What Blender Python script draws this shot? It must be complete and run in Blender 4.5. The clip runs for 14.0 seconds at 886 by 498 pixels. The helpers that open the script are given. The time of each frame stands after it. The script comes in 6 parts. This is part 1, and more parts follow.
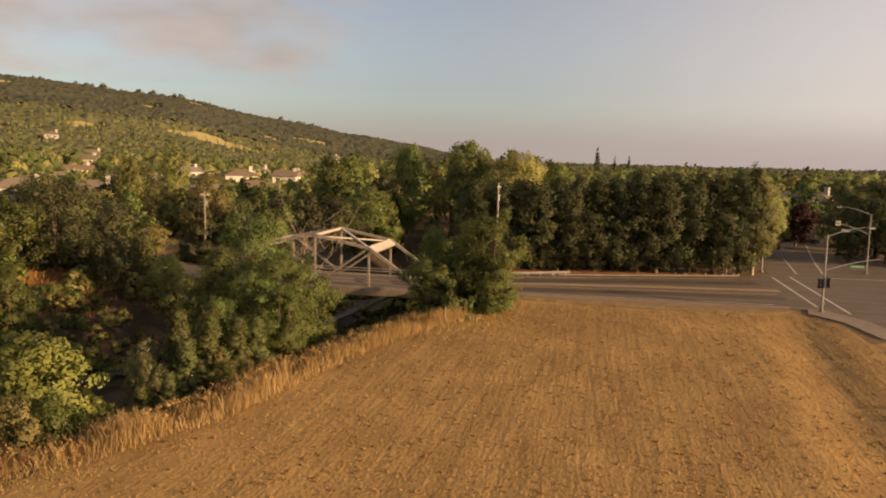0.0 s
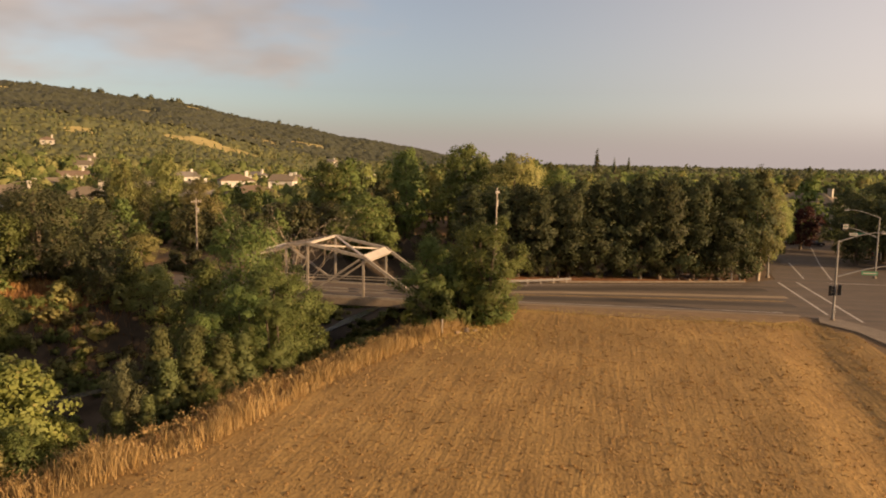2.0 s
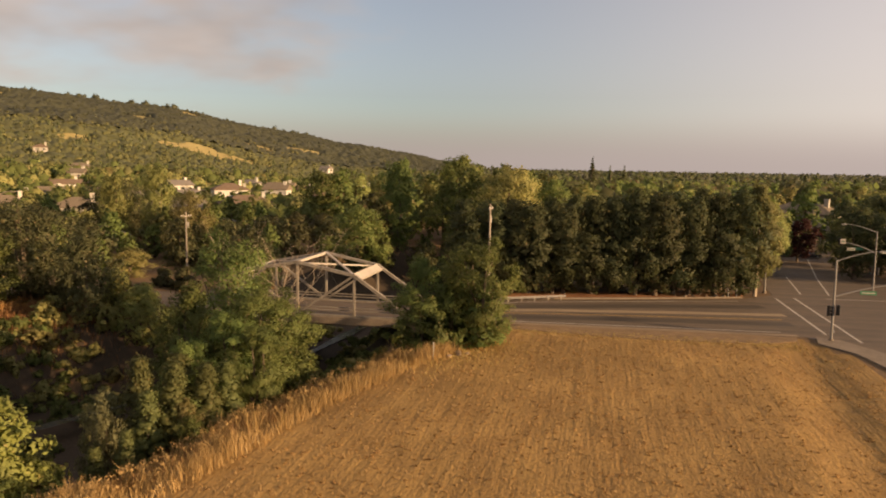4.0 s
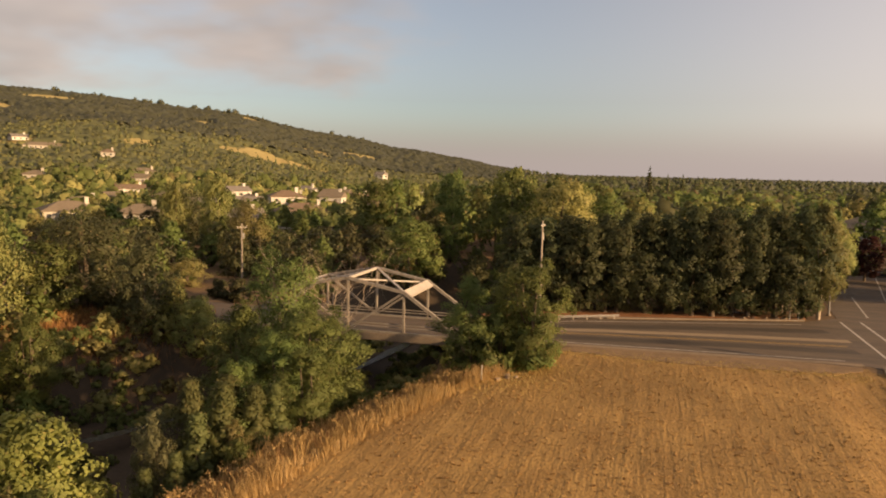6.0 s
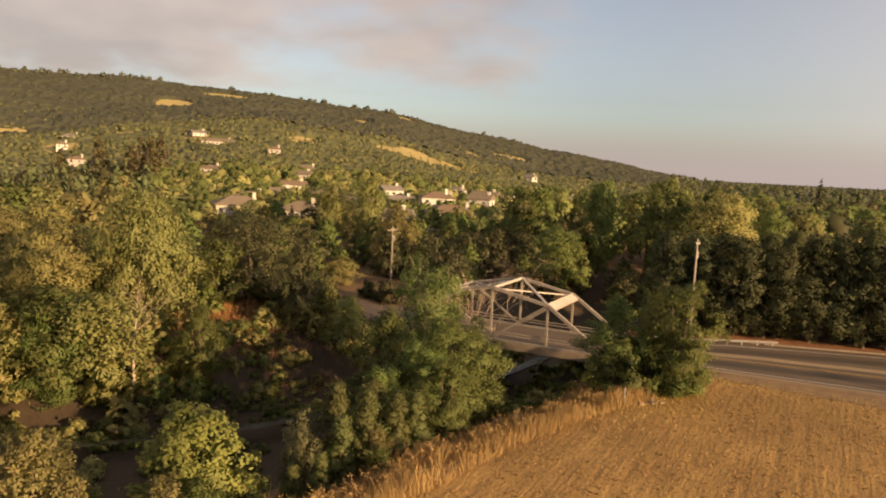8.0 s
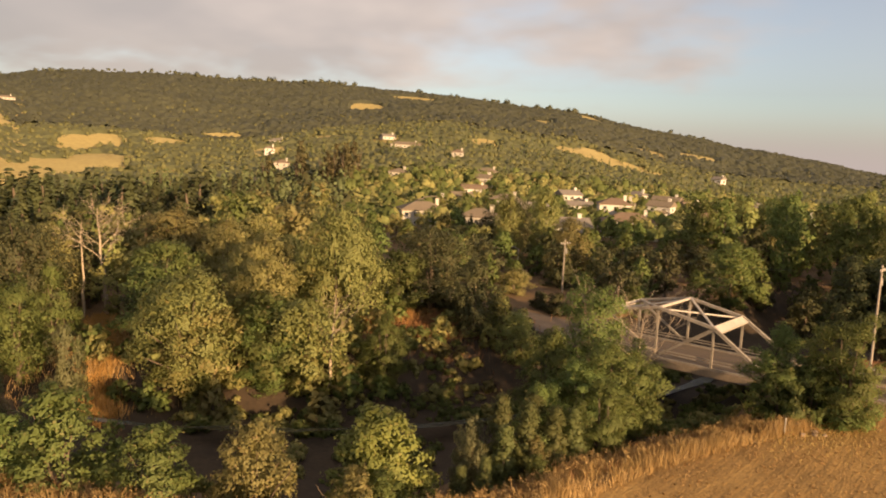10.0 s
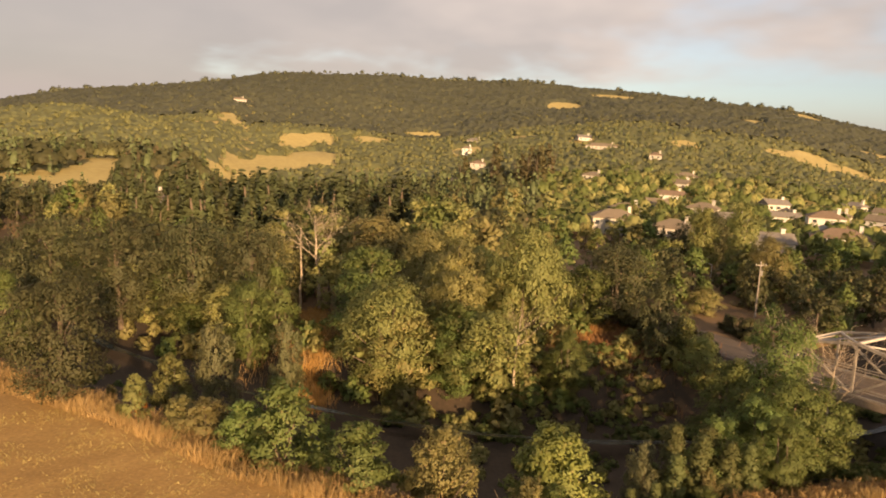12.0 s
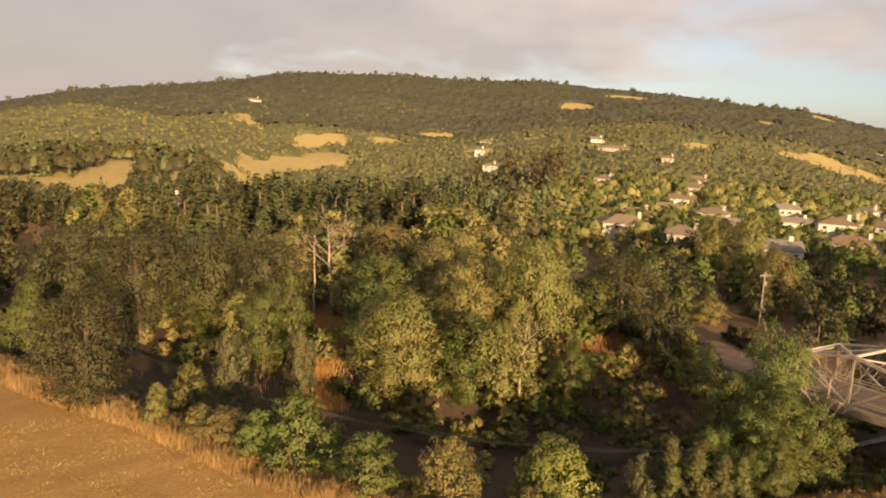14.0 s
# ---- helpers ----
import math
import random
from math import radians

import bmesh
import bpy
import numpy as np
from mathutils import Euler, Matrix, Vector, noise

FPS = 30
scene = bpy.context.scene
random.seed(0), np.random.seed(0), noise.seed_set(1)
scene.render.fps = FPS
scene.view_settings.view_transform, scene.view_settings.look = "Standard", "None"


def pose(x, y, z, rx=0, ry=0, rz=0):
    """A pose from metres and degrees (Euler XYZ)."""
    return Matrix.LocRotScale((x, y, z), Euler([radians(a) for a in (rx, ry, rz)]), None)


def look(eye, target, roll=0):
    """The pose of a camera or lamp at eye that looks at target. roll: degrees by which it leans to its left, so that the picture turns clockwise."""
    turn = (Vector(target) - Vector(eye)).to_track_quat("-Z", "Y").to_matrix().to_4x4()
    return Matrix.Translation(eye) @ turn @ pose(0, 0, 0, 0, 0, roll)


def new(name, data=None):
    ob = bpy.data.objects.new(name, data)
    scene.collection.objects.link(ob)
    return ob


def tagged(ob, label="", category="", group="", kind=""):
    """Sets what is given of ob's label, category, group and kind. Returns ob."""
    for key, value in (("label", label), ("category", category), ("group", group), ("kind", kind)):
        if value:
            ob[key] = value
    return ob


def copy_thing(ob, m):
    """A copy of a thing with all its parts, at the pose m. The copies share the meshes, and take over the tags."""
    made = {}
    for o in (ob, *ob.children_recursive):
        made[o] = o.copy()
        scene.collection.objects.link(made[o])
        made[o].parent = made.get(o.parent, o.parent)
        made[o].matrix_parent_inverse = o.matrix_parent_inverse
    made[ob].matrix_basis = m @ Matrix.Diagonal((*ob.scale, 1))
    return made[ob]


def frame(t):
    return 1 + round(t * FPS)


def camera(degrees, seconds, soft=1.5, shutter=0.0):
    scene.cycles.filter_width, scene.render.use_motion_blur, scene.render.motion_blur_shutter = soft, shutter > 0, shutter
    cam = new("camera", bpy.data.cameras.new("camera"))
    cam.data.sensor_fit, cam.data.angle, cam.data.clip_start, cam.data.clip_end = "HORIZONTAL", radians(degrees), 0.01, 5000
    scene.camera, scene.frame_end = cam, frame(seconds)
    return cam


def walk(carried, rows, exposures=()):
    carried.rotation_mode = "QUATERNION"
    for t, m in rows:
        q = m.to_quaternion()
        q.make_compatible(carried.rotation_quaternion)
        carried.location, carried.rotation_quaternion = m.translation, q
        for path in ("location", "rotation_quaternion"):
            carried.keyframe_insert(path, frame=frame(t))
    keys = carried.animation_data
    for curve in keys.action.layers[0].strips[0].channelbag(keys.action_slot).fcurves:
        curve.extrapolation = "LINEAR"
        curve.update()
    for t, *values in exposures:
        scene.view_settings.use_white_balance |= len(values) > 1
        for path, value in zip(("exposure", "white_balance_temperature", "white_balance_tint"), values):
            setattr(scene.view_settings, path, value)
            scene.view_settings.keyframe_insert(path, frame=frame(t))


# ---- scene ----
cam = camera(61.0, 14.0, soft=1.95)

PATH = [
    (0, (2.483, -0.334, 16.861), (2.083, 1.611, 16.621), 1.34),
    (0.5, (2.331, 0.606, 16.908), (1.932, 2.550, 16.663), 1.35),
    (1, (2.262, 1.439, 16.984), (1.865, 3.384, 16.743), 1.34),
    (1.5, (2.153, 2.200, 17.062), (1.754, 4.145, 16.825), 1.17),
    (2, (2.140, 2.878, 17.217), (1.741, 4.824, 16.983), 0.93),
    (2.5, (2.018, 3.432, 17.482), (1.626, 5.380, 17.250), 0.89),
    (3, (2.014, 4.074, 17.745), (1.628, 6.024, 17.519), 0.87),
    (5.5, (2.723, 5.103, 20.066), (2.275, 7.04, 19.851), 1.1),
    (6, (2.416, 5.506, 20.254), (1.887, 7.423, 20.042), 1.3),
    (6.5, (2.245, 5.773, 20.561), (1.628, 7.663, 20.345), 1.7),
    (7, (2.138, 5.839, 20.978), (1.435, 7.698, 20.76), 1.9),
    (7.5, (2.131, 5.758, 21.309), (1.341, 7.582, 21.086), 2.1),
    (8, (2.32, 5.62, 21.511), (1.431, 7.397, 21.287), 2.8),
    (10.5, (7.890, -0.143, 25.990), (6.514, 1.284, 25.730), 2.53),
    (11, (8.880, -0.731, 26.913), (7.415, 0.604, 26.645), 2.75),
    (11.5, (9.244, -1.200, 27.517), (7.701, 0.042, 27.239), 3.10),
    (12, (10.402, -2.163, 28.388), (8.784, -1.023, 28.101), 3.19),
    (12.5, (11.300, -2.598, 28.990), (9.668, -1.480, 28.700), 3.34),
    (13, (11.711, -2.727, 29.424), (10.084, -1.600, 29.133), 3.39),
    (13.5, (12.444, -3.207, 30.099), (10.814, -2.085, 29.809), 3.36),
    (14, (13.147, -3.537, 30.712), (11.510, -2.425, 30.420), 3.37),
]
walk(cam, [(t, look(eye, target, roll)) for t, eye, target, roll in PATH],
     exposures=[(0, 0.93, 7050, 13), (5.5, 0.97, 7050, 13), (8.0, 1.1, 7050, 13), (10.5, 1.26, 7050, 13), (14, 1.32, 7050, 13)])

# ---- world, sun ----
SUN_EL, SUN_AZ = 12.0, 103.0      # degrees; azimuth clockwise from +y
sun_way = Vector((math.sin(radians(SUN_AZ)) * math.cos(radians(SUN_EL)),
                  math.cos(radians(SUN_AZ)) * math.cos(radians(SUN_EL)), math.sin(radians(SUN_EL))))
sun = new("sun", bpy.data.lights.new("sun", "SUN"))
sun.data.energy, sun.data.angle, sun.data.color = 5.1, radians(1.2), (1.0, 0.66, 0.36)
sun.matrix_world = look((0, 0, 60), Vector((0, 0, 60)) - sun_way)

world = bpy.data.worlds.new("evening_sky")
scene.world = world
world.use_nodes = True
wt = world.node_tree
wt.nodes.clear()


def wnode(kind, operation="", interpolation_type="", data_type=""):
    n = wt.nodes.new(kind)
    if operation:
        n.operation = operation
    if interpolation_type:
        n.interpolation_type = interpolation_type
    if data_type:
        n.data_type = data_type
    return n


sky = wnode("ShaderNodeTexSky")
sky.sky_type, sky.sun_disc = "NISHITA", False
sky.sun_elevation, sky.sun_rotation = radians(SUN_EL), radians(SUN_AZ)
sky.air_density, sky.dust_density, sky.ozone_density = 1.0, 1.2, 2.5
soft_sky = wnode("ShaderNodeHueSaturation")
soft_sky.inputs["Saturation"].default_value = 0.58
soft_sky.inputs["Hue"].default_value = 0.512
wt.links.new(sky.outputs[0], soft_sky.inputs["Color"])
coord = wnode("ShaderNodeTexCoord")
# flatten directions onto a cloud deck: divide by height
split = wnode("ShaderNodeSeparateXYZ")
wt.links.new(coord.outputs["Generated"], split.inputs[0])
lift = wnode("ShaderNodeMath", operation="ADD")
wt.links.new(split.outputs["Z"], lift.inputs[0])
lift.inputs[1].default_value = 0.26
deck = []
for axis in "XY":
    d = wnode("ShaderNodeMath", operation="DIVIDE")
    wt.links.new(split.outputs[axis], d.inputs[0])
    wt.links.new(lift.outputs[0], d.inputs[1])
    deck.append(d)
flat = wnode("ShaderNodeCombineXYZ")
wt.links.new(deck[0].outputs[0], flat.inputs[0])
wt.links.new(deck[1].outputs[0], flat.inputs[1])
puff = wnode("ShaderNodeTexNoise")
puff.inputs["Scale"].default_value, puff.inputs["Detail"].default_value = 1.5, 4.0
puff.inputs["Roughness"].default_value, puff.inputs["Distortion"].default_value = 0.5, 0.15
wt.links.new(flat.outputs[0], puff.inputs["Vector"])
# more cloud towards the hills in the west
west = wnode("ShaderNodeMapRange")
west.inputs["From Min"].default_value, west.inputs["From Max"].default_value = -0.15, -0.98
west.inputs["To Min"].default_value, west.inputs["To Max"].default_value = -0.1, 0.42
wt.links.new(split.outputs["X"], west.inputs["Value"])
amount = wnode("ShaderNodeMath", operation="ADD")
wt.links.new(puff.outputs["Fac"], amount.inputs[0])
wt.links.new(west.outputs[0], amount.inputs[1])
# and more cloud higher up than just over the ridge
high = wnode("ShaderNodeMapRange")
high.inputs["From Min"].default_value, high.inputs["From Max"].default_value = 0.05, 0.16
high.inputs["To Min"].default_value, high.inputs["To Max"].default_value = -0.16, 0.05
wt.links.new(split.outputs["Z"], high.inputs["Value"])
# extra cloud overhead, out of view, added to raise the fill light
roof = wnode("ShaderNodeMapRange")
roof.inputs["From Min"].default_value, roof.inputs["From Max"].default_value = 0.28, 0.65
roof.inputs["To Max"].default_value = 0.24
wt.links.new(split.outputs["Z"], roof.inputs["Value"])
over = wnode("ShaderNodeMath", operation="ADD")
wt.links.new(high.outputs[0], over.inputs[0])
wt.links.new(roof.outputs[0], over.inputs[1])
total = wnode("ShaderNodeMath", operation="ADD")
wt.links.new(amount.outputs[0], total.inputs[0])
wt.links.new(over.outputs[0], total.inputs[1])
cover = wnode("ShaderNodeMapRange", interpolation_type="SMOOTHSTEP")
cover.inputs["From Min"].default_value, cover.inputs["From Max"].default_value = 0.5, 0.76
cover.inputs["To Max"].default_value = 0.85
wt.links.new(total.outputs[0], cover.inputs["Value"])
cloud_mix = wnode("ShaderNodeMix", data_type="RGBA")
tone = wnode("ShaderNodeMix", data_type="RGBA")
tone.inputs["A"].default_value, tone.inputs["B"].default_value = (3.8, 3.22, 2.9, 1), (2.85, 2.48, 2.3, 1)
shade = wnode("ShaderNodeTexNoise")
shade.inputs["Scale"].default_value, shade.inputs["Detail"].default_value = 2.0, 3.0
wt.links.new(flat.outputs[0], shade.inputs["Vector"])
under = wnode("ShaderNodeMapRange")
under.inputs["From Min"].default_value, under.inputs["From Max"].default_value = 0.4, 0.62
wt.links.new(shade.outputs["Fac"], under.inputs["Value"])
wt.links.new(under.outputs[0], tone.inputs["Factor"])
# the bank over the western hills is thick and grey
thick = wnode("ShaderNodeMapRange", interpolation_type="SMOOTHSTEP")
thick.inputs["From Min"].default_value, thick.inputs["From Max"].default_value = -0.72, -0.99
thick.inputs["To Max"].default_value = 0.8
wt.links.new(split.outputs["X"], thick.inputs["Value"])
bank_mix = wnode("ShaderNodeMix", data_type="RGBA")
bank_mix.inputs["B"].default_value = (2.35, 2.05, 1.9, 1)
wt.links.new(thick.outputs[0], bank_mix.inputs["Factor"])
wt.links.new(tone.outputs["Result"], bank_mix.inputs["A"])
wt.links.new(bank_mix.outputs["Result"], cloud_mix.inputs["B"])
wt.links.new(cover.outputs[0], cloud_mix.inputs["Factor"])
# warm evening haze, brighter on the sunward side
sunward = wnode("ShaderNodeMapRange", interpolation_type="SMOOTHSTEP")
sunward.inputs["From Min"].default_value, sunward.inputs["From Max"].default_value = -0.3, 0.6
sunward.inputs["To Max"].default_value = 0.8
wt.links.new(split.outputs["X"], sunward.inputs["Value"])
low_air = wnode("ShaderNodeMapRange", interpolation_type="SMOOTHSTEP")
low_air.inputs["From Min"].default_value, low_air.inputs["From Max"].default_value = 0.7, 0.05
wt.links.new(split.outputs["Z"], low_air.inputs["Value"])
haze = wnode("ShaderNodeMath", operation="MULTIPLY")
wt.links.new(sunward.outputs[0], haze.inputs[0])
wt.links.new(low_air.outputs[0], haze.inputs[1])
haze_mix = wnode("ShaderNodeMix", data_type="RGBA")
haze_mix.inputs["B"].default_value = (5.9, 5.2, 4.95, 1)
wt.links.new(haze.outputs[0], haze_mix.inputs["Factor"])
wt.links.new(soft_sky.outputs[0], haze_mix.inputs["A"])
wt.links.new(haze_mix.outputs["Result"], cloud_mix.inputs["A"])
# the bank of mist along the horizon
mist = wnode("ShaderNodeMapRange", interpolation_type="SMOOTHSTEP")
mist.inputs["From Min"].default_value, mist.inputs["From Max"].default_value = 0.075, 0.0
mist.inputs["To Max"].default_value = 0.85
wt.links.new(split.outputs["Z"], mist.inputs["Value"])
mist_mix = wnode("ShaderNodeMix", data_type="RGBA")
mist_mix.inputs["B"].default_value = (3.1, 2.68, 2.6, 1)
wt.links.new(mist.outputs[0], mist_mix.inputs["Factor"])
wt.links.new(cloud_mix.outputs["Result"], mist_mix.inputs["A"])
back = wnode("ShaderNodeBackground")
back.inputs["Strength"].default_value = 0.078
wt.links.new(mist_mix.outputs["Result"], back.inputs["Color"])
wt.links.new(back.outputs[0], wnode("ShaderNodeOutputWorld").inputs["Surface"])

# ---- helpers of this scene ----
RNG = np.random.default_rng(7)


def thing(name, x, y, z, turn, label, category, group="", kind=""):
    ob = new(name)
    ob.empty_display_size = 0.3
    ob.matrix_world = pose(x, y, z, 0, 0, turn)
    return tagged(ob, label, category, group, kind)


def mesh_from(name, verts, faces, material=None, smooth=False, normals=None):
    me = bpy.data.meshes.new(name)
    verts = np.asarray(verts, np.float32).reshape(-1, 3)
    faces = np.asarray(faces, np.int32)
    me.vertices.add(len(verts))
    me.vertices.foreach_set("co", verts.ravel())
    me.loops.add(faces.size)
    me.loops.foreach_set("vertex_index", faces.ravel())
    me.polygons.add(len(faces))
    me.polygons.foreach_set("loop_start", np.arange(0, faces.size, faces.shape[1], dtype=np.int32))
    me.update(calc_edges=True)
    if smooth or normals is not None:
        me.polygons.foreach_set("use_smooth", np.ones(len(faces), bool))
    if normals is not None:
        me.normals_split_custom_set_from_vertices(np.asarray(normals, np.float32))
    if material:
        me.materials.append(material)
    return me


def part(name, bm, material, parent, label=""):
    """Link a bmesh or a mesh as one part under a thing or a part."""
    if isinstance(bm, bmesh.types.BMesh):
        me = bpy.data.meshes.new(name)
        bm.normal_update()
        bm.to_mesh(me)
        bm.free()
        me.materials.append(material)
    else:
        me = bm
    ob = new(name, me)
    ob.parent = parent
    return tagged(ob, label)


def box(bm, x0, x1, y0, y1, z0, z1, m=None, bevel=0.0):
    got = bmesh.ops.create_cube(bm, size=1.0)["verts"]
    at = Matrix.Translation(((x0 + x1) / 2, (y0 + y1) / 2, (z0 + z1) / 2)) @ Matrix.Diagonal((x1 - x0, y1 - y0, z1 - z0, 1))
    bmesh.ops.transform(bm, matrix=(m @ at) if m else at, verts=got)
    if bevel:
        edges = list({e for v in got for e in v.link_edges})
        bmesh.ops.bevel(bm, geom=edges, offset=bevel, segments=1, affect="EDGES")
    return bm


def beam(bm, a, b, w, h):
    """A rectangular bar from a to b, w across and h high."""
    a, b = Vector(a), Vector(b)
    turn = (b - a).to_track_quat("Y", "Z").to_matrix().to_4x4()
    return box(bm, -w / 2, w / 2, 0, (b - a).length, -h / 2, h / 2, Matrix.Translation(a) @ turn)


def tube_arrays(points, radii, sides):
    """Verts and quads of a tapered tube along points."""
    pts = np.asarray(points, float)
    way = np.gradient(pts, axis=0)
    way /= np.linalg.norm(way, axis=1, keepdims=True) + 1e-9
    side = np.cross(way, (0.31, 0.92, 0.23))
    side /= np.linalg.norm(side, axis=1, keepdims=True) + 1e-9
    up = np.cross(way, side)
    ang = np.linspace(0, 2 * np.pi, sides, endpoint=False)
    ring = np.cos(ang)[None, :, None] * side[:, None] + np.sin(ang)[None, :, None] * up[:, None]
    verts = (pts[:, None] + ring * np.asarray(radii)[:, None, None]).reshape(-1, 3)
    faces = []
    for k in range(len(pts) - 1):
        for s in range(sides):
            n = (s + 1) % sides
            faces.append((k * sides + s, k * sides + n, (k + 1) * sides + n, (k + 1) * sides + s))
    return verts, np.array(faces, int)


def tubes_mesh(name, tubes, material):
    vs, fs, n = [], [], 0
    for v, f in tubes:
        vs.append(v)
        fs.append(f + n)
        n += len(v)
    return mesh_from(name, np.concatenate(vs), np.concatenate(fs), material, True)


def post(bm, x, y, z0, z1, r0, r1, sides=10):
    bmesh.ops.create_cone(bm, cap_ends=True, segments=sides, radius1=r0, radius2=r1, depth=z1 - z0,
                          matrix=Matrix.Translation((x, y, (z0 + z1) / 2)))
    return bm


# ---- materials ----
def material(name, dark, light, scale, rough=0.85, bump=0.3, fine=6.0, metal=0.0, stretch=(1, 1, 1), per="", spread=0.25, mid=0.5):
    """Two colours mixed by coarse and fine noise in object space, with a bump; per: Object or Island variation."""
    m = bpy.data.materials.new(name)
    m.use_nodes = True
    nt = m.node_tree
    bsdf = nt.nodes["Principled BSDF"]
    bsdf.inputs["Roughness"].default_value, bsdf.inputs["Metallic"].default_value = rough, metal
    bsdf.inputs["Specular IOR Level"].default_value = 0.3
    co = nt.nodes.new("ShaderNodeTexCoord")
    mp = nt.nodes.new("ShaderNodeMapping")
    mp.inputs["Scale"].default_value = stretch
    nt.links.new(co.outputs["Object"], mp.inputs[0])
    big, small = nt.nodes.new("ShaderNodeTexNoise"), nt.nodes.new("ShaderNodeTexNoise")
    for n, s, d in ((big, scale, 4), (small, scale * fine, 6)):
        n.inputs["Scale"].default_value, n.inputs["Detail"].default_value = s, d
        nt.links.new(mp.outputs[0], n.inputs["Vector"])
    add = nt.nodes.new("ShaderNodeMath")
    add.operation = "ADD"
    nt.links.new(big.outputs["Fac"], add.inputs[0])
    nt.links.new(small.outputs["Fac"], add.inputs[1])
    rng = nt.nodes.new("ShaderNodeMapRange")
    rng.inputs["From Min"].default_value, rng.inputs["From Max"].default_value = 1.0 - 0.42 + (0.5 - mid), 1.0 + 0.42 + (0.5 - mid)
    nt.links.new(add.outputs[0], rng.inputs["Value"])
    mix = nt.nodes.new("ShaderNodeMix")
    mix.data_type = "RGBA"
    mix.inputs["A"].default_value, mix.inputs["B"].default_value = (*dark, 1), (*light, 1)
    nt.links.new(rng.outputs[0], mix.inputs["Factor"])
    colour = mix.outputs["Result"]
    if per:
        if per == "Island":
            src = nt.nodes.new("ShaderNodeNewGeometry").outputs["Random Per Island"]
        else:
            src = nt.nodes.new("ShaderNodeObjectInfo").outputs["Random"]
        hsv = nt.nodes.new("ShaderNodeHueSaturation")
        val = nt.nodes.new("ShaderNodeMapRange")
        val.inputs["To Min"].default_value, val.inputs["To Max"].default_value = 1 - spread, 1 + spread
        nt.links.new(src, val.inputs["Value"])
        nt.links.new(val.outputs[0], hsv.inputs["Value"])
        nt.links.new(colour, hsv.inputs["Color"])
        colour = hsv.outputs["Color"]
    nt.links.new(colour, bsdf.inputs["Base Color"])
    if bump:
        bn = nt.nodes.new("ShaderNodeBump")
        bn.inputs["Strength"].default_value, bn.inputs["Distance"].default_value = bump, 0.08
        nt.links.new(small.outputs["Fac"], bn.inputs["Height"])
        nt.links.new(bn.outputs[0], bsdf.inputs["Normal"])
    return m


def leaf_material(name, dark, light, translucent=0.5, dry=None, tree_spread=0.22, grain=0.35):
    """Foliage: each leaf and each tree its own tone, some light passing through."""
    m = bpy.data.materials.new(name)
    m.use_nodes = True
    nt = m.node_tree
    nt.nodes.clear()
    isl = nt.nodes.new("ShaderNodeNewGeometry")
    info = nt.nodes.new("ShaderNodeObjectInfo")
    ramp = nt.nodes.new("ShaderNodeValToRGB")
    dark, light = [tuple(a + (b - a) * k for a, b in zip(dark, light)) for k in (0.28, 0.78)]
    ramp.color_ramp.elements[0].color, ramp.color_ramp.elements[1].color = (*dark, 1), (*light, 1)
    if dry:
        e = ramp.color_ramp.elements.new(0.93)
        e.color = (*light, 1)
        ramp.color_ramp.elements[-1].color = (*dry, 1)
    nt.links.new(isl.outputs["Random Per Island"], ramp.inputs[0])
    co = nt.nodes.new("ShaderNodeTexCoord")
    ns = nt.nodes.new("ShaderNodeTexNoise")
    ns.inputs["Scale"].default_value, ns.inputs["Detail"].default_value = grain, 2
    nt.links.new(co.outputs["Object"], ns.inputs["Vector"])
    vr = nt.nodes.new("ShaderNodeMapRange")
    vr.inputs["To Min"].default_value, vr.inputs["To Max"].default_value = 1 - tree_spread, 1 + tree_spread
    nt.links.new(info.outputs["Random"], vr.inputs["Value"])
    nr = nt.nodes.new("ShaderNodeMapRange")
    nr.inputs["From Min"].default_value, nr.inputs["From Max"].default_value = 0.36, 0.64
    nr.inputs["To Min"].default_value, nr.inputs["To Max"].default_value = 0.84, 1.16
    wide = nt.nodes.new("ShaderNodeTexNoise")
    wide.inputs["Scale"].default_value, wide.inputs["Detail"].default_value = 0.055, 3
    nt.links.new(co.outputs["Object"], wide.inputs["Vector"])
    mean = nt.nodes.new("ShaderNodeMix")
    mean.inputs["Factor"].default_value = 0.5
    nt.links.new(ns.outputs["Fac"], mean.inputs["A"])
    nt.links.new(wide.outputs["Fac"], mean.inputs["B"])
    nt.links.new(mean.outputs["Result"], nr.inputs["Value"])
    mul = nt.nodes.new("ShaderNodeMath")
    mul.operation = "MULTIPLY"
    nt.links.new(vr.outputs[0], mul.inputs[0])
    nt.links.new(nr.outputs[0], mul.inputs[1])
    hue = nt.nodes.new("ShaderNodeMapRange")
    hue.inputs["To Min"].default_value, hue.inputs["To Max"].default_value = 0.488, 0.522
    nt.links.new(info.outputs["Random"], hue.inputs["Value"])
    hsv = nt.nodes.new("ShaderNodeHueSaturation")
    nt.links.new(hue.outputs[0], hsv.inputs["Hue"])
    nt.links.new(mul.outputs[0], hsv.inputs["Value"])
    nt.links.new(ramp.outputs[0], hsv.inputs["Color"])
    bsdf = nt.nodes.new("ShaderNodeBsdfPrincipled")
    bsdf.inputs["Roughness"].default_value, bsdf.inputs["Specular IOR Level"].default_value = 0.6, 0.25
    tr = nt.nodes.new("ShaderNodeBsdfTranslucent")
    mx = nt.nodes.new("ShaderNodeMixShader")
    mx.inputs[0].default_value = translucent
    nt.links.new(hsv.outputs[0], bsdf.inputs["Base Color"])
    nt.links.new(hsv.outputs[0], tr.inputs["Color"])
    nt.links.new(bsdf.outputs[0], mx.inputs[1])
    nt.links.new(tr.outputs[0], mx.inputs[2])
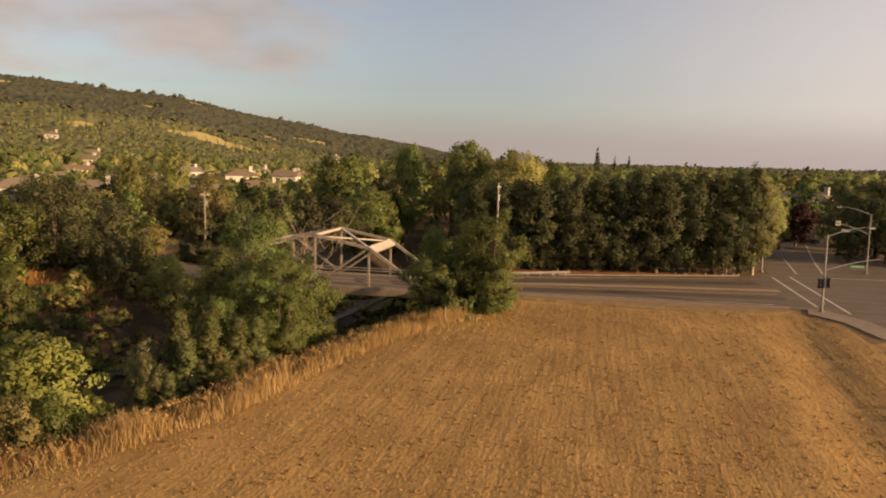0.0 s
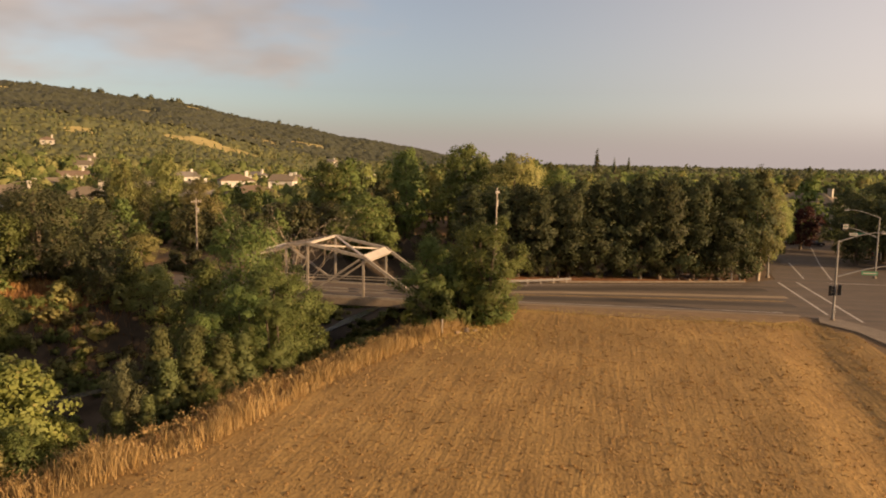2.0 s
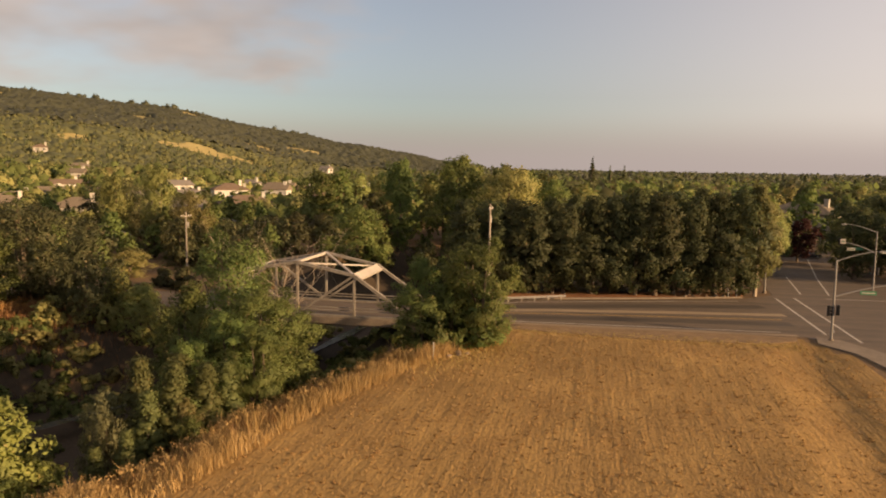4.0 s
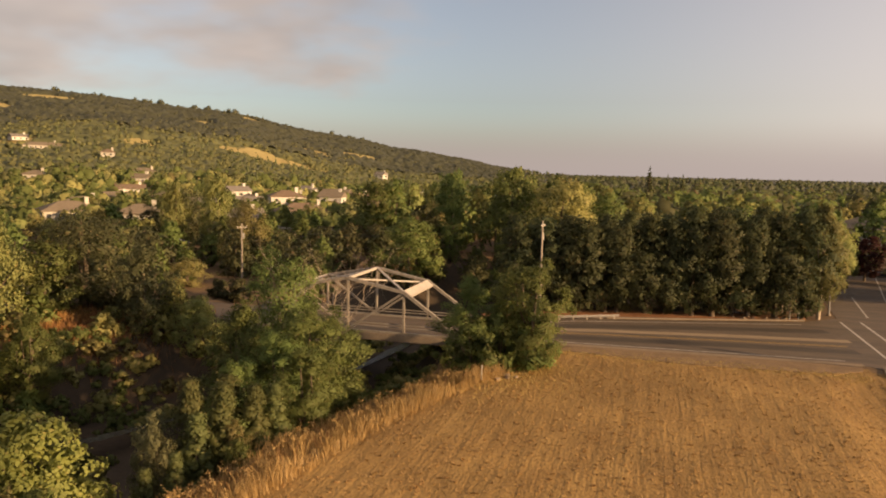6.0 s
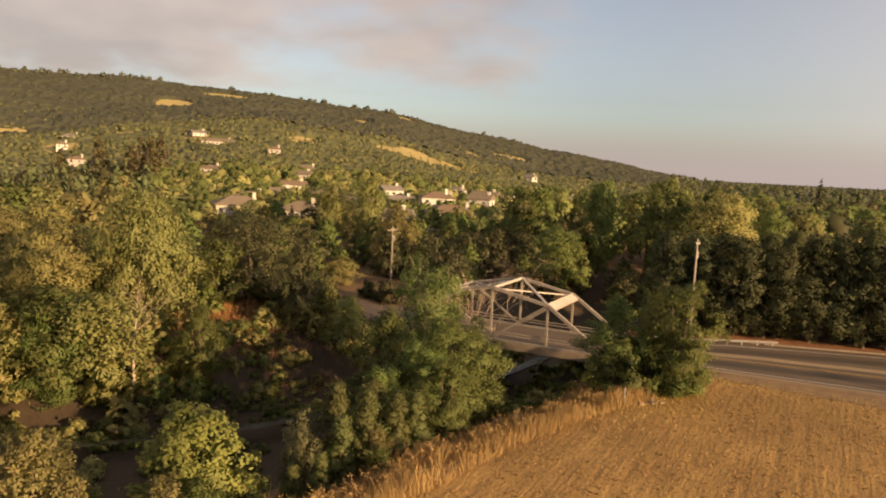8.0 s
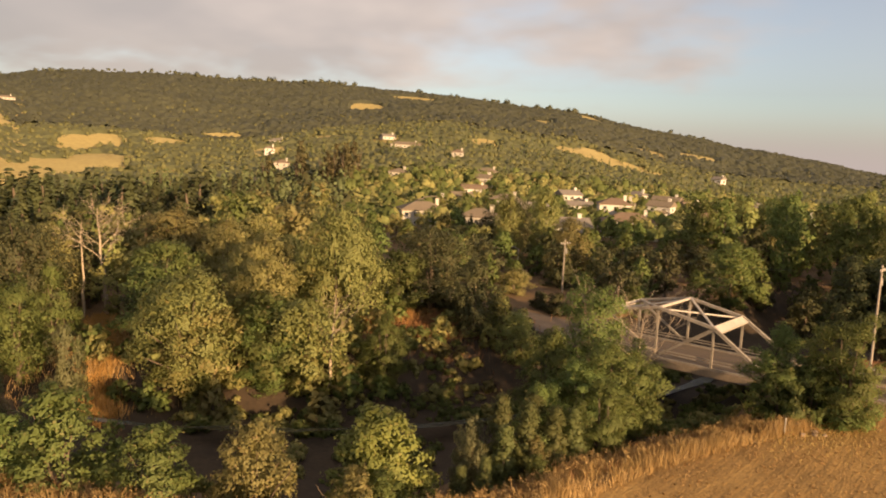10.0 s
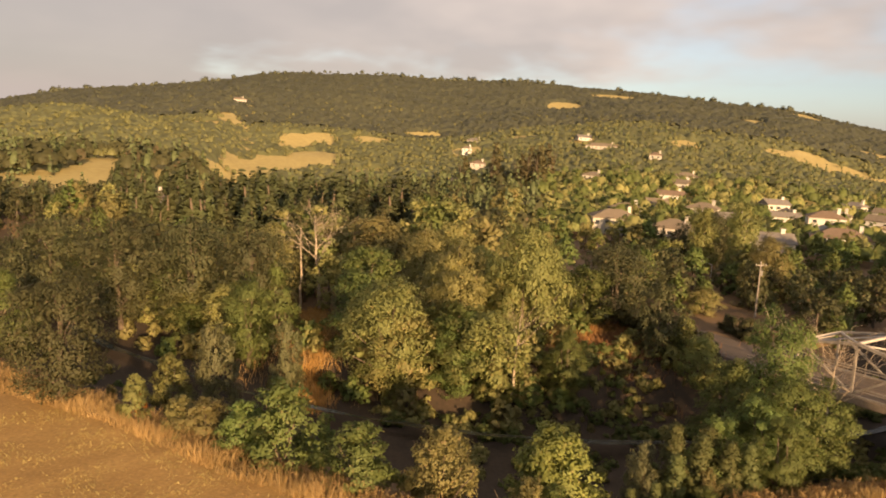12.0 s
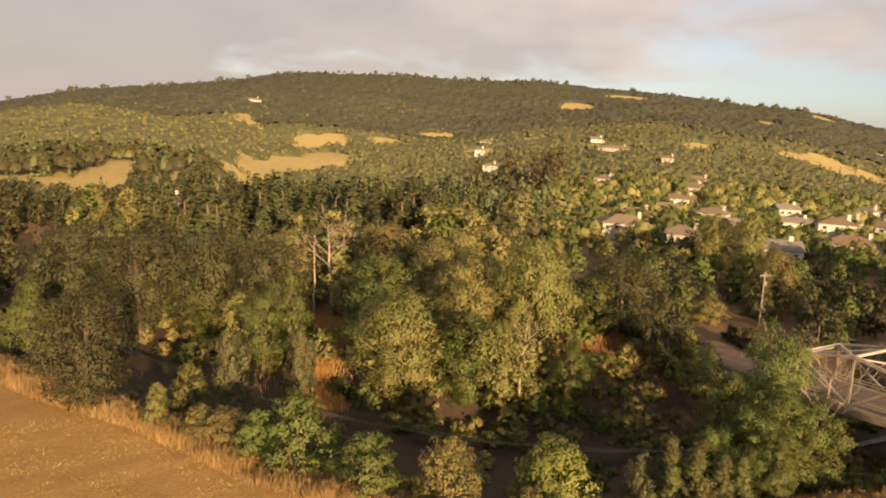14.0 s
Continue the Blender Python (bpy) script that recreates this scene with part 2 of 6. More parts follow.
    nt.links.new(mx.outputs[0], nt.nodes.new("ShaderNodeOutputMaterial").inputs["Surface"])
    return m


LEAF_GREEN = leaf_material("cottonwood_leaf", (0.118, 0.150, 0.047), (0.202, 0.246, 0.078), dry=(0.276, 0.223, 0.096))
LEAF_OLIVE = leaf_material("oak_leaf", (0.225, 0.212, 0.084), (0.370, 0.340, 0.134), dry=(0.360, 0.265, 0.135))
LEAF_DARK = leaf_material("live_oak_leaf", (0.082, 0.086, 0.042), (0.146, 0.148, 0.068), dry=(0.21, 0.155, 0.088))
LEAF_LIGHT = leaf_material("walnut_leaf", (0.192, 0.206, 0.070), (0.310, 0.320, 0.116), dry=(0.302, 0.231, 0.090))
LEAF_WALNUT = leaf_material("bright_walnut_leaf", (0.215, 0.255, 0.072), (0.34, 0.38, 0.114), dry=(0.38, 0.34, 0.12))
LEAF_GREY = leaf_material("willow_leaf", (0.150, 0.156, 0.076), (0.255, 0.255, 0.130), dry=(0.30, 0.26, 0.13))
LEAF_FIR = leaf_material("conifer_needle", (0.072, 0.083, 0.034), (0.118, 0.130, 0.056), translucent=0.25)
LEAF_EUC = leaf_material("eucalyptus_leaf", (0.110, 0.098, 0.048), (0.195, 0.165, 0.080), dry=(0.26, 0.18, 0.110))
# Greyer far-canopy oak tone, its colour standing in for distance haze.
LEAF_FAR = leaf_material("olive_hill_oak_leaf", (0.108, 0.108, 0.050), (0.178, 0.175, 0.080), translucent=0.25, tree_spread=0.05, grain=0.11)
# Poplar leaf at about half tone: the row's shade is in the colour.
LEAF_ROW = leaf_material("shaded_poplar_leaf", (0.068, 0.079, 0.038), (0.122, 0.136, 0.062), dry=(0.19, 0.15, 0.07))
LEAF_HILL = leaf_material("hill_oak_leaf", (0.112, 0.112, 0.046), (0.188, 0.184, 0.077), translucent=0.35)
# Darker copy of the hill oak leaf; cloud shade sits in the colour.
LEAF_RIDGE = leaf_material("cloud_shaded_ridge_leaf", (0.060, 0.066, 0.040), (0.102, 0.107, 0.063), translucent=0.2)
LEAF_RED = leaf_material("red_leaf", (0.16, 0.03, 0.015), (0.35, 0.10, 0.03))
LEAF_PLUM = leaf_material("plum_leaf", (0.03, 0.014, 0.014), (0.08, 0.03, 0.025))
BARK = material("bark", (0.06, 0.045, 0.03), (0.15, 0.115, 0.08), 3.0, bump=0.6, stretch=(1, 1, 0.3))
BARK_PALE = material("pale_dead_wood", (0.22, 0.175, 0.125), (0.42, 0.35, 0.26), 2.0, bump=0.5, stretch=(1, 1, 0.25))
STRAW = leaf_material("dry_straw", (0.27, 0.182, 0.072), (0.42, 0.298, 0.125), translucent=0.3, dry=(0.48, 0.36, 0.18), tree_spread=0.02)
# Lighter copy of the bridge steel: sun on the top members, put into colour.
STEEL_SUNLIT = material("sunlit_toned_steel", (0.30, 0.27, 0.23), (0.48, 0.44, 0.38), 0.9, rough=0.55, bump=0.1)
STEEL = material("painted_bridge_steel", (0.13, 0.114, 0.094), (0.32, 0.29, 0.245), 0.9, rough=0.55, bump=0.1)
GALV = material("galvanised_steel", (0.17, 0.165, 0.155), (0.27, 0.26, 0.245), 3.0, rough=0.55, bump=0.05, metal=0.2)
CONCRETE = material("weathered_concrete", (0.14, 0.112, 0.085), (0.25, 0.205, 0.155), 0.7, bump=0.2)
ASPHALT = material("worn_asphalt", (0.066, 0.053, 0.042), (0.165, 0.126, 0.090), 0.55, rough=0.75, bump=0.2, fine=12, stretch=(0.1, 0.9, 1))
PAINT = material("worn_road_paint", (0.28, 0.25, 0.21), (0.52, 0.48, 0.42), 1.2, rough=0.7, bump=0.1)
PAINT_YELLOW = material("worn_yellow_paint", (0.26, 0.17, 0.06), (0.42, 0.28, 0.09), 1.2, rough=0.7, bump=0.1)

# ---- the lie of the land ----
CREEK = [(-28, 165), (-31, 125), (-34, 97), (-41, 78), (-48, 64), (-57, 52), (-68, 42), (-84, 32), (-110, 22), (-170, 8), (-300, -20)]
FIELD = [(-128, -14), (-88, 1), (-76, 6), (-64, 13), (-48, 19), (-37, 25), (-27, 31), (-21.5, 43), (-18.4, 60), (-14.5, 72), (-8, 88),
         (-4, 92), (26, 93.0), (28.6, 86), (29.6, 77), (29.2, 40), (27, 0), (25.5, -60), (-128, -60)]
RIDGE = [(-180, -0.5), (-20, -0.5), (6, -0.28), (9.5, 0.1), (11.5, 0.42), (13.2, 0.8), (15.3, 1.08), (17.3, 1.42), (19.2, 1.62), (21.3, 2.05), (23.4, 2.35),
         (25.5, 2.7), (27.8, 3.15), (30, 3.7), (32.3, 3.92), (35, 4.12), (38.3, 4.5), (42, 4.74), (45.5, 4.84), (49.5, 5.1), (53, 4.92), (56, 4.88), (60.3, 5.1),
         (64, 4.95), (68, 4.62), (72, 3.8), (76, 3.2), (81.5, 2.5), (86.5, 1.2), (92, 0.5), (110, 0.2), (130, -0.5), (180, -0.5)]
RIDGE_R = 1400.0


def polyline_distance(px, py, pts):
    best = np.full(np.shape(px), 1e9)
    for (ax, ay), (bx, by) in zip(pts, pts[1:]):
        dx, dy = bx - ax, by - ay
        t = np.clip(((px - ax) * dx + (py - ay) * dy) / (dx * dx + dy * dy), 0, 1)
        best = np.minimum(best, np.hypot(px - ax - t * dx, py - ay - t * dy))
    return best


def inside(px, py, pts):
    hit = np.zeros(np.shape(px), bool)
    for (ax, ay), (bx, by) in zip(pts, pts[1:] + pts[:1]):
        if ay != by:
            hit ^= ((ay > py) != (by > py)) & (px < (bx - ax) * (py - ay) / (by - ay) + ax)
    return hit


def step(a, b, v):
    t = np.clip((v - a) / (b - a), 0, 1)
    return t * t * (3 - 2 * t)


def waves(x, y, size, seed):
    """Cheap smooth relief from -1 to 1: a few crossing sines, the same for arrays and single places."""
    rng = np.random.default_rng(seed)
    total = 0.0
    for k in range(6):
        a, ph, s = rng.uniform(0, 6.28), rng.uniform(0, 6.28), size * rng.uniform(0.6, 1.7)
        total = total + np.sin((x * np.cos(a) + y * np.sin(a)) * 6.283 / s + ph)
    return total / 6


def land(x, y):
    """Height of the ground."""
    x, y = np.asarray(x, float), np.asarray(y, float)
    r, az = np.hypot(x, y), np.degrees(np.arctan2(-x, y))
    field = inside(x, y, FIELD)
    tilt = np.minimum(0.0, 0.081 * x + 0.07 * y) * step(10, 40, np.where(field, 0, polyline_distance(x, y, FIELD + FIELD[:1])))
    tilt = np.maximum(tilt, -24) * step(-20, 15, 0.4 * x + y + 30)
    crest = 20 + RIDGE_R * np.tan(np.radians(np.interp(az, [a for a, _ in RIDGE], [e for _, e in RIDGE])))
    crest = np.maximum(crest - 6, 0)
    rise = np.clip((r - 330) / (RIDGE_R - 330), 0, 1) ** 1.2
    z = tilt + (crest - tilt) * rise
    spur = waves(x, y, 430, 3) * 24 + waves(x, y, 190, 5) * 9
    z = z + 5 * np.exp(-((az - 81) / 9) ** 2 - ((r - 450) / 110) ** 2)
    z = z + spur * step(350, 700, r) * step(2, 40, crest) * (1 - 0.85 * step(1050, 1400, r))
    z = np.where(r > RIDGE_R, np.maximum(z - (r - RIDGE_R) * 0.16, 0), z)
    wide = np.interp(y, [90, 97, 104], [1.0, 0.7, 1.0])
    dip = 1 - step(7 * wide, 21 * wide, polyline_distance(x, y, CREEK))
    z = z * (1 - dip) - 6.5 * dip
    # the near bank falls from the field's edge to the bed
    edge = polyline_distance(x, y, FIELD[:11])
    near = (1 - step(46, 54, edge + polyline_distance(x, y, CREEK))) * np.where(field, 0.0, 1.0) * step(92, 84, y)
    z = z + near * (np.minimum(z, 0.33 - 8.1 * step(-5, 26, edge)) - z)
    # banks that carry the road up to the bridge
    bank = np.clip((np.abs(y - 97) - 8) / 10, 0, 1)
    carry = np.where((x > -20.5), 1.0, 0.0) + np.where((x < -46.5) & (x > -75), 1.0, 0.0)
    z = np.where((carry > 0) & (y > 70) & (y < 125), z * bank, z)
    ditch = step(0.8, 2.2, 27 + (y - 80) * 0.12 - x) * (1 - step(4, 7.5, 27 + (y - 80) * 0.12 - x)) * step(92, 86, y) * step(20, 50, y)
    z = np.where(field | ((x > -8) & (y < 175) & (x < 120)), 0.0, z)
    rough = np.where(field, 0.03, 0.25) * step(0, 6, np.abs(y - 100) - 12) * np.where((x > -8) & (y > 88) & (y < 200), 0.0, 1.0)
    return z + rough * waves(x, y, 9, 11) - 0.42 * ditch


def lines(stops):
    out = [stops[0][0]]
    for (a, _), (b, s) in zip(stops, stops[1:]):
        n = max(1, round((b - a) / s))
        out += list(np.linspace(a, b, n + 1)[1:])
    return np.array(out)


def build_ground():
    gx = lines([(-4600, 0), (-1900, 300), (-1500, 60), (-300, 24), (-130, 6), (40, 1.6), (120, 8), (400, 40), (1600, 200), (4600, 600)])
    gy = lines([(-4600, 0), (-800, 600), (-60, 80), (-10, 8), (130, 1.6), (220, 6), (400, 20), (1500, 26), (1900, 60), (4600, 400)])
    xx, yy = np.meshgrid(gx, gy)
    verts = np.stack([xx, yy, land(xx, yy)], -1).reshape(-1, 3)
    nx, ny = len(gx), len(gy)
    i, j = np.meshgrid(np.arange(nx - 1), np.arange(ny - 1))
    a = (j * nx + i).ravel()
    faces = np.stack([a, a + 1, a + nx + 1, a + nx], -1)
    me = mesh_from("ground", verts, faces, GROUND_DRY, True)
    me.materials.append(GROUND_FIELD)
    me.materials.append(GROUND_BED)
    me.materials.append(HILL_GRASS)
    me.materials.append(FAR_PLAIN)
    mid = verts[faces].mean(1)
    slot = np.where(inside(mid[:, 0], mid[:, 1], FIELD), 1, 0)
    near = polyline_distance(mid[:, 0], mid[:, 1], CREEK)
    slot = np.where((slot == 0) & (near < 17), 2, slot)
    far, side = np.hypot(mid[:, 0], mid[:, 1]), np.degrees(np.arctan2(-mid[:, 0], mid[:, 1]))
    slot = np.where(far > np.where(side > 70, 285, 330), np.where((side > 8) & (side < 105) & (far < 1480), 3, 4), slot)
    me.polygons.foreach_set("material_index", slot.astype(np.int32))
    return tagged(new("ground", me), "golden mown field, dry creek banks and grassy hills", "ground", kind="structure")


HILL_GRASS = material("golden_hill_grass", (0.262, 0.206, 0.076), (0.445, 0.366, 0.145), 0.012, bump=0.5, fine=22)
FAR_PLAIN = material("wooded_far_plain", (0.035, 0.038, 0.024), (0.075, 0.074, 0.046), 0.01, bump=0.4, fine=12)
GROUND_DRY = material("dry_grass_ground", (0.085, 0.055, 0.03), (0.20, 0.125, 0.06), 0.05, bump=0.5, fine=40)
GROUND_FIELD = material("mown_straw_field", (0.193, 0.110, 0.035), (0.375, 0.237, 0.079), 0.16, bump=0.8, fine=16, stretch=(2.2, 0.85, 1))


def field_detail(m):
    """Long mowing streaks over the straw, with lighter swathes of cut grass and bare earth between."""
    nt = m.node_tree
    bsdf = nt.nodes["Principled BSDF"]
    old = bsdf.inputs["Base Color"].links[0].from_socket
    co = nt.nodes.new("ShaderNodeTexCoord")
    bump = next(n for n in nt.nodes if n.type == "BUMP")
    bump.inputs["Distance"].default_value = 0.085
    # the straight rows fade out towards the far corner of the field
    where, rows = nt.nodes.new("ShaderNodeSeparateXYZ"), nt.nodes.new("ShaderNodeMapRange")
    nt.links.new(co.outputs["Object"], where.inputs[0])
    nt.links.new(where.outputs["X"], rows.inputs["Value"])
    rows.inputs["From Min"].default_value, rows.inputs["From Max"].default_value = -34.0, -14.0
    rows.inputs["To Min"].default_value = 0.1
    made = []
    for scale, stretch, detail in ((1.0, (0.8, 0.04, 1), 5), (1.0, (3.2, 1.7, 1), 8), (0.07, (1, 1, 1), 4), (1.0, (2.4, 0.22, 1), 5), (1.0, (4.6, 2.9, 1), 6), (1.0, (1.9, 0.05, 1), 4)):
        mp, ns = nt.nodes.new("ShaderNodeMapping"), nt.nodes.new("ShaderNodeTexNoise")
        mp.inputs["Scale"].default_value = stretch
        mp.inputs["Rotation"].default_value = (0, 0, 0.04)
        ns.inputs["Scale"].default_value, ns.inputs["Detail"].default_value = scale, detail
        ns.inputs["Distortion"].default_value = 0.3
        nt.links.new(co.outputs["Object"], mp.inputs[0])
        nt.links.new(mp.outputs[0], ns.inputs["Vector"])
        made.append(ns)
    colour = old
    for ns, lo, hi in zip(made, (0.89, 0.91, 0.85, 0.87, 0.90, 0.86), (1.07, 1.09, 1.14, 1.09, 1.11, 1.03)):
        mr, hs = nt.nodes.new("ShaderNodeMapRange"), nt.nodes.new("ShaderNodeHueSaturation")
        mr.inputs["From Min"].default_value, mr.inputs["From Max"].default_value = (0.36, 0.46) if ns == made[5] else (0.32, 0.68)
        mr.inputs["To Min"].default_value, mr.inputs["To Max"].default_value = lo, hi
        nt.links.new(ns.outputs["Fac"], mr.inputs["Value"])
        nt.links.new(mr.outputs[0], hs.inputs["Value"])
        nt.links.new(colour, hs.inputs["Color"])
        if ns in (made[0], made[3], made[5]):
            nt.links.new(rows.outputs[0], hs.inputs["Fac"])
        colour = hs.outputs["Color"]
    nt.links.new(colour, bsdf.inputs["Base Color"])
    both = nt.nodes.new("ShaderNodeMath")
    both.operation = "MULTIPLY_ADD"
    nt.links.new(made[3].outputs["Fac"], both.inputs[0])
    nt.links.new(rows.outputs[0], both.inputs[1])
    nt.links.new(made[4].outputs["Fac"], both.inputs[2])
    nt.links.new(both.outputs[0], bump.inputs["Height"])


field_detail(GROUND_FIELD)
# Damp mud, its base colour darkened further for the shade under the trees.
GROUND_BED = material("damp_shaded_creek_mud", (0.027, 0.021, 0.014), (0.068, 0.047, 0.029), 0.3, bump=0.6)
ground = build_ground()

WATER = material("still_creek_water", (0.02, 0.024, 0.022), (0.035, 0.04, 0.035), 1.1, rough=0.2, bump=0.6)
WATER.node_tree.nodes["Principled BSDF"].inputs["Specular IOR Level"].default_value = 0.5


def ribbon(name, pts, half, z, material_, label, category, lift=0.0):
    """A flat strip along a line, following the given heights."""
    if name == "water":
        pts = [tuple(np.array(a) + (np.array(b) - np.array(a)) * k / 8) for a, b in zip(pts, pts[1:]) for k in range(8)]
    pts = [Vector((*p, 0)) for p in pts]
    verts, faces = [], []
    for k, p in enumerate(pts):
        way = (pts[min(k + 1, len(pts) - 1)] - pts[max(k - 1, 0)]).normalized()
        side = Vector((-way.y, way.x, 0)) * half
        if name == "water":
            side *= (0.5 if p.y > 86 else 0.45) * (0.9 + 0.75 * float(waves(p.x * 1.0, p.y * 1.0, 13, 41)) + 0.4 * float(waves(p.x, p.y, 5, 42)))
        verts += [(p + side).to_tuple()[:2] + (z,), (p - side).to_tuple()[:2] + (z,)]
    faces = [(2 * k, 2 * k + 1, 2 * k + 3, 2 * k + 2) for k in range(len(pts) - 1)]
    ob = new(name, mesh_from(name, verts, faces, material_))
    return tagged(ob, label, category, kind="structure")


ribbon("water", CREEK[:10], 1.3, -6.3, WATER, "still dark creek water between overgrown banks", "water")


def slab(name, outline, z0, z1, material_, label, category):
    bm = bmesh.new()
    vs = [bm.verts.new((x, y, z1)) for x, y in outline]
    f = bm.faces.new(vs)
    got = bmesh.ops.extrude_face_region(bm, geom=[f])["geom"]
    for v in got:
        if isinstance(v, bmesh.types.BMVert):
            v.co.z = z0
    bmesh.ops.recalc_face_normals(bm, faces=bm.faces)
    me = bpy.data.meshes.new(name)
    bm.to_mesh(me)
    bm.free()
    me.materials.append(material_)
    return tagged(new(name, me), label, category, kind="structure")


ROAD = [(-19, 91.3), (-8, 92.6), (26, 94.5), (30, 90), (34, 78), (33, 40), (29, -60), (60, -60), (64, 60), (66, 92), (140, 96),
        (140, 132), (66, 126), (52, 130), (52, 146), (60, 200), (47, 200), (31, 146), (29, 124), (24, 119.5), (6, 113.5), (-8, 109.3), (-19, 101.5)]
slab("road", ROAD, -0.3, 0.03, ASPHALT, "worn grey asphalt road with a signalled crossing", "road")
slab("road", [(-47.6, 91.3), (-47.6, 101.3), (-78, 102.5), (-120, 112), (-121, 102), (-79, 92)], -0.3, 0.04, ASPHALT,
     "worn asphalt road beyond the bridge", "road")

# ---- trees ----
def leaves(rng, centres, radii, count, size, flat=0.0, droop=0.0, middle=None, out=None):
    """Leaf sprays scattered over the outer shells of many clumps. out: the way each clump faces in its bough."""
    centres, radii = np.asarray(centres), np.asarray(radii)
    w = radii ** 2 / (radii ** 2).sum()
    pick = rng.choice(len(radii), count, p=w)
    way = rng.normal(size=(count, 3))
    way[:, 2] += 0.25
    if out is not None:
        way += out[pick] * 0.9
    way /= np.linalg.norm(way, axis=1, keepdims=True)
    rad = radii[pick] * (0.45 + 0.75 * rng.random(count))
    lump = 1 + 0.22 * np.sin(way[:, 0] * 5 + pick) * np.cos(way[:, 1] * 6 + 2 * pick)
    p = centres[pick] + way * (rad * lump)[:, None] * (1, 1, 1 - flat)
    nrm = way * 0.8 + rng.normal(size=(count, 3)) * 0.5 + (0, 0, 0.25)
    nrm /= np.linalg.norm(nrm, axis=1, keepdims=True)
    a = np.cross(nrm, rng.normal(size=(count, 3)))
    a[:, 2] -= droop
    a /= np.linalg.norm(a, axis=1, keepdims=True)
    b = np.cross(nrm, a)
    s = size * rng.uniform(0.55, 1.35, count)[:, None]
    v = np.stack([p + a * s, p + b * s * 0.6 + nrm * s * 0.15, p - a * s, p - b * s * 0.6 + nrm * s * 0.15], 1).reshape(-1, 3)
    soft = way * 0.75 + nrm * 0.3
    if middle is not None:
        whole = (p - middle[0]) / middle[1]
        whole /= np.linalg.norm(whole, axis=1, keepdims=True) + 1e-6
        soft = way * 0.3 + nrm * 0.2 + whole * 0.7 + (out[pick] * 0.25 if out is not None else 0.0)
    soft = np.repeat(soft, 4, 0)
    soft /= np.linalg.norm(soft, axis=1, keepdims=True)
    return v, np.arange(4 * count).reshape(-1, 4), soft


def lumps(rng, centres, radii, flat, n=3):
    """The close inner foliage of boughs: a small uneven ball of quads in each."""
    k = np.linspace(-1, 1, n + 1)
    u, w = [g.ravel() for g in np.meshgrid(k, k)]
    one = np.ones_like(u)
    ball = np.concatenate([np.stack(c, -1) for c in ((u, w, one), (w, u, -one), (one, u, w), (-one, w, u), (w, one, u), (u, -one, w))])
    ball /= np.linalg.norm(ball, axis=1, keepdims=True)
    i, j = [g.ravel() for g in np.meshgrid(np.arange(n), np.arange(n))]
    q = np.stack([j * (n + 1) + i, j * (n + 1) + i + 1, (j + 1) * (n + 1) + i + 1, (j + 1) * (n + 1) + i], -1)
    q = np.concatenate([q + f * (n + 1) ** 2 for f in range(6)])
    ph = rng.uniform(0, 6.28, (len(radii), 1, 3))
    rough = 1 + 0.3 * np.sin(ball[None] * 4.6 + ph).sum(-1, keepdims=True) * 0.7
    v = np.asarray(centres)[:, None] + ball[None] * rough * np.asarray(radii)[:, None, None] * (1, 1, 1 - flat)
    v = v[:, q.ravel()].reshape(-1, 3)
    return v, np.arange(len(v)).reshape(-1, 4), np.tile(ball[q.ravel()], (len(radii), 1))


PROFILE = {
    "round": lambda f: np.sqrt(np.clip(1 - (2 * f - 1) ** 2, 0, 1)) * 0.95 + 0.08,
    "oak": lambda f: np.clip(np.sin(np.pi * np.clip(f * 0.86 + 0.14, 0, 1)) ** 0.6, 0.05, 1),
    "poplar": lambda f: np.clip(np.sin(np.pi * np.clip(f * 0.8 + 0.2, 0, 1)) ** 0.8 * (1.1 - 0.35 * f), 0.08, 1),
    "shrub": lambda f: np.clip(np.sqrt(np.clip(1.04 - f ** 2, 0, 1)), 0.15, 1),
    "spire": lambda f: np.clip(1.0 - f ** 1.7, 0.05, 1) * (0.5 + 0.5 * np.minimum(f * 4, 1)),
    "cone": lambda f: np.clip(1.03 - f, 0.03, 1),
}


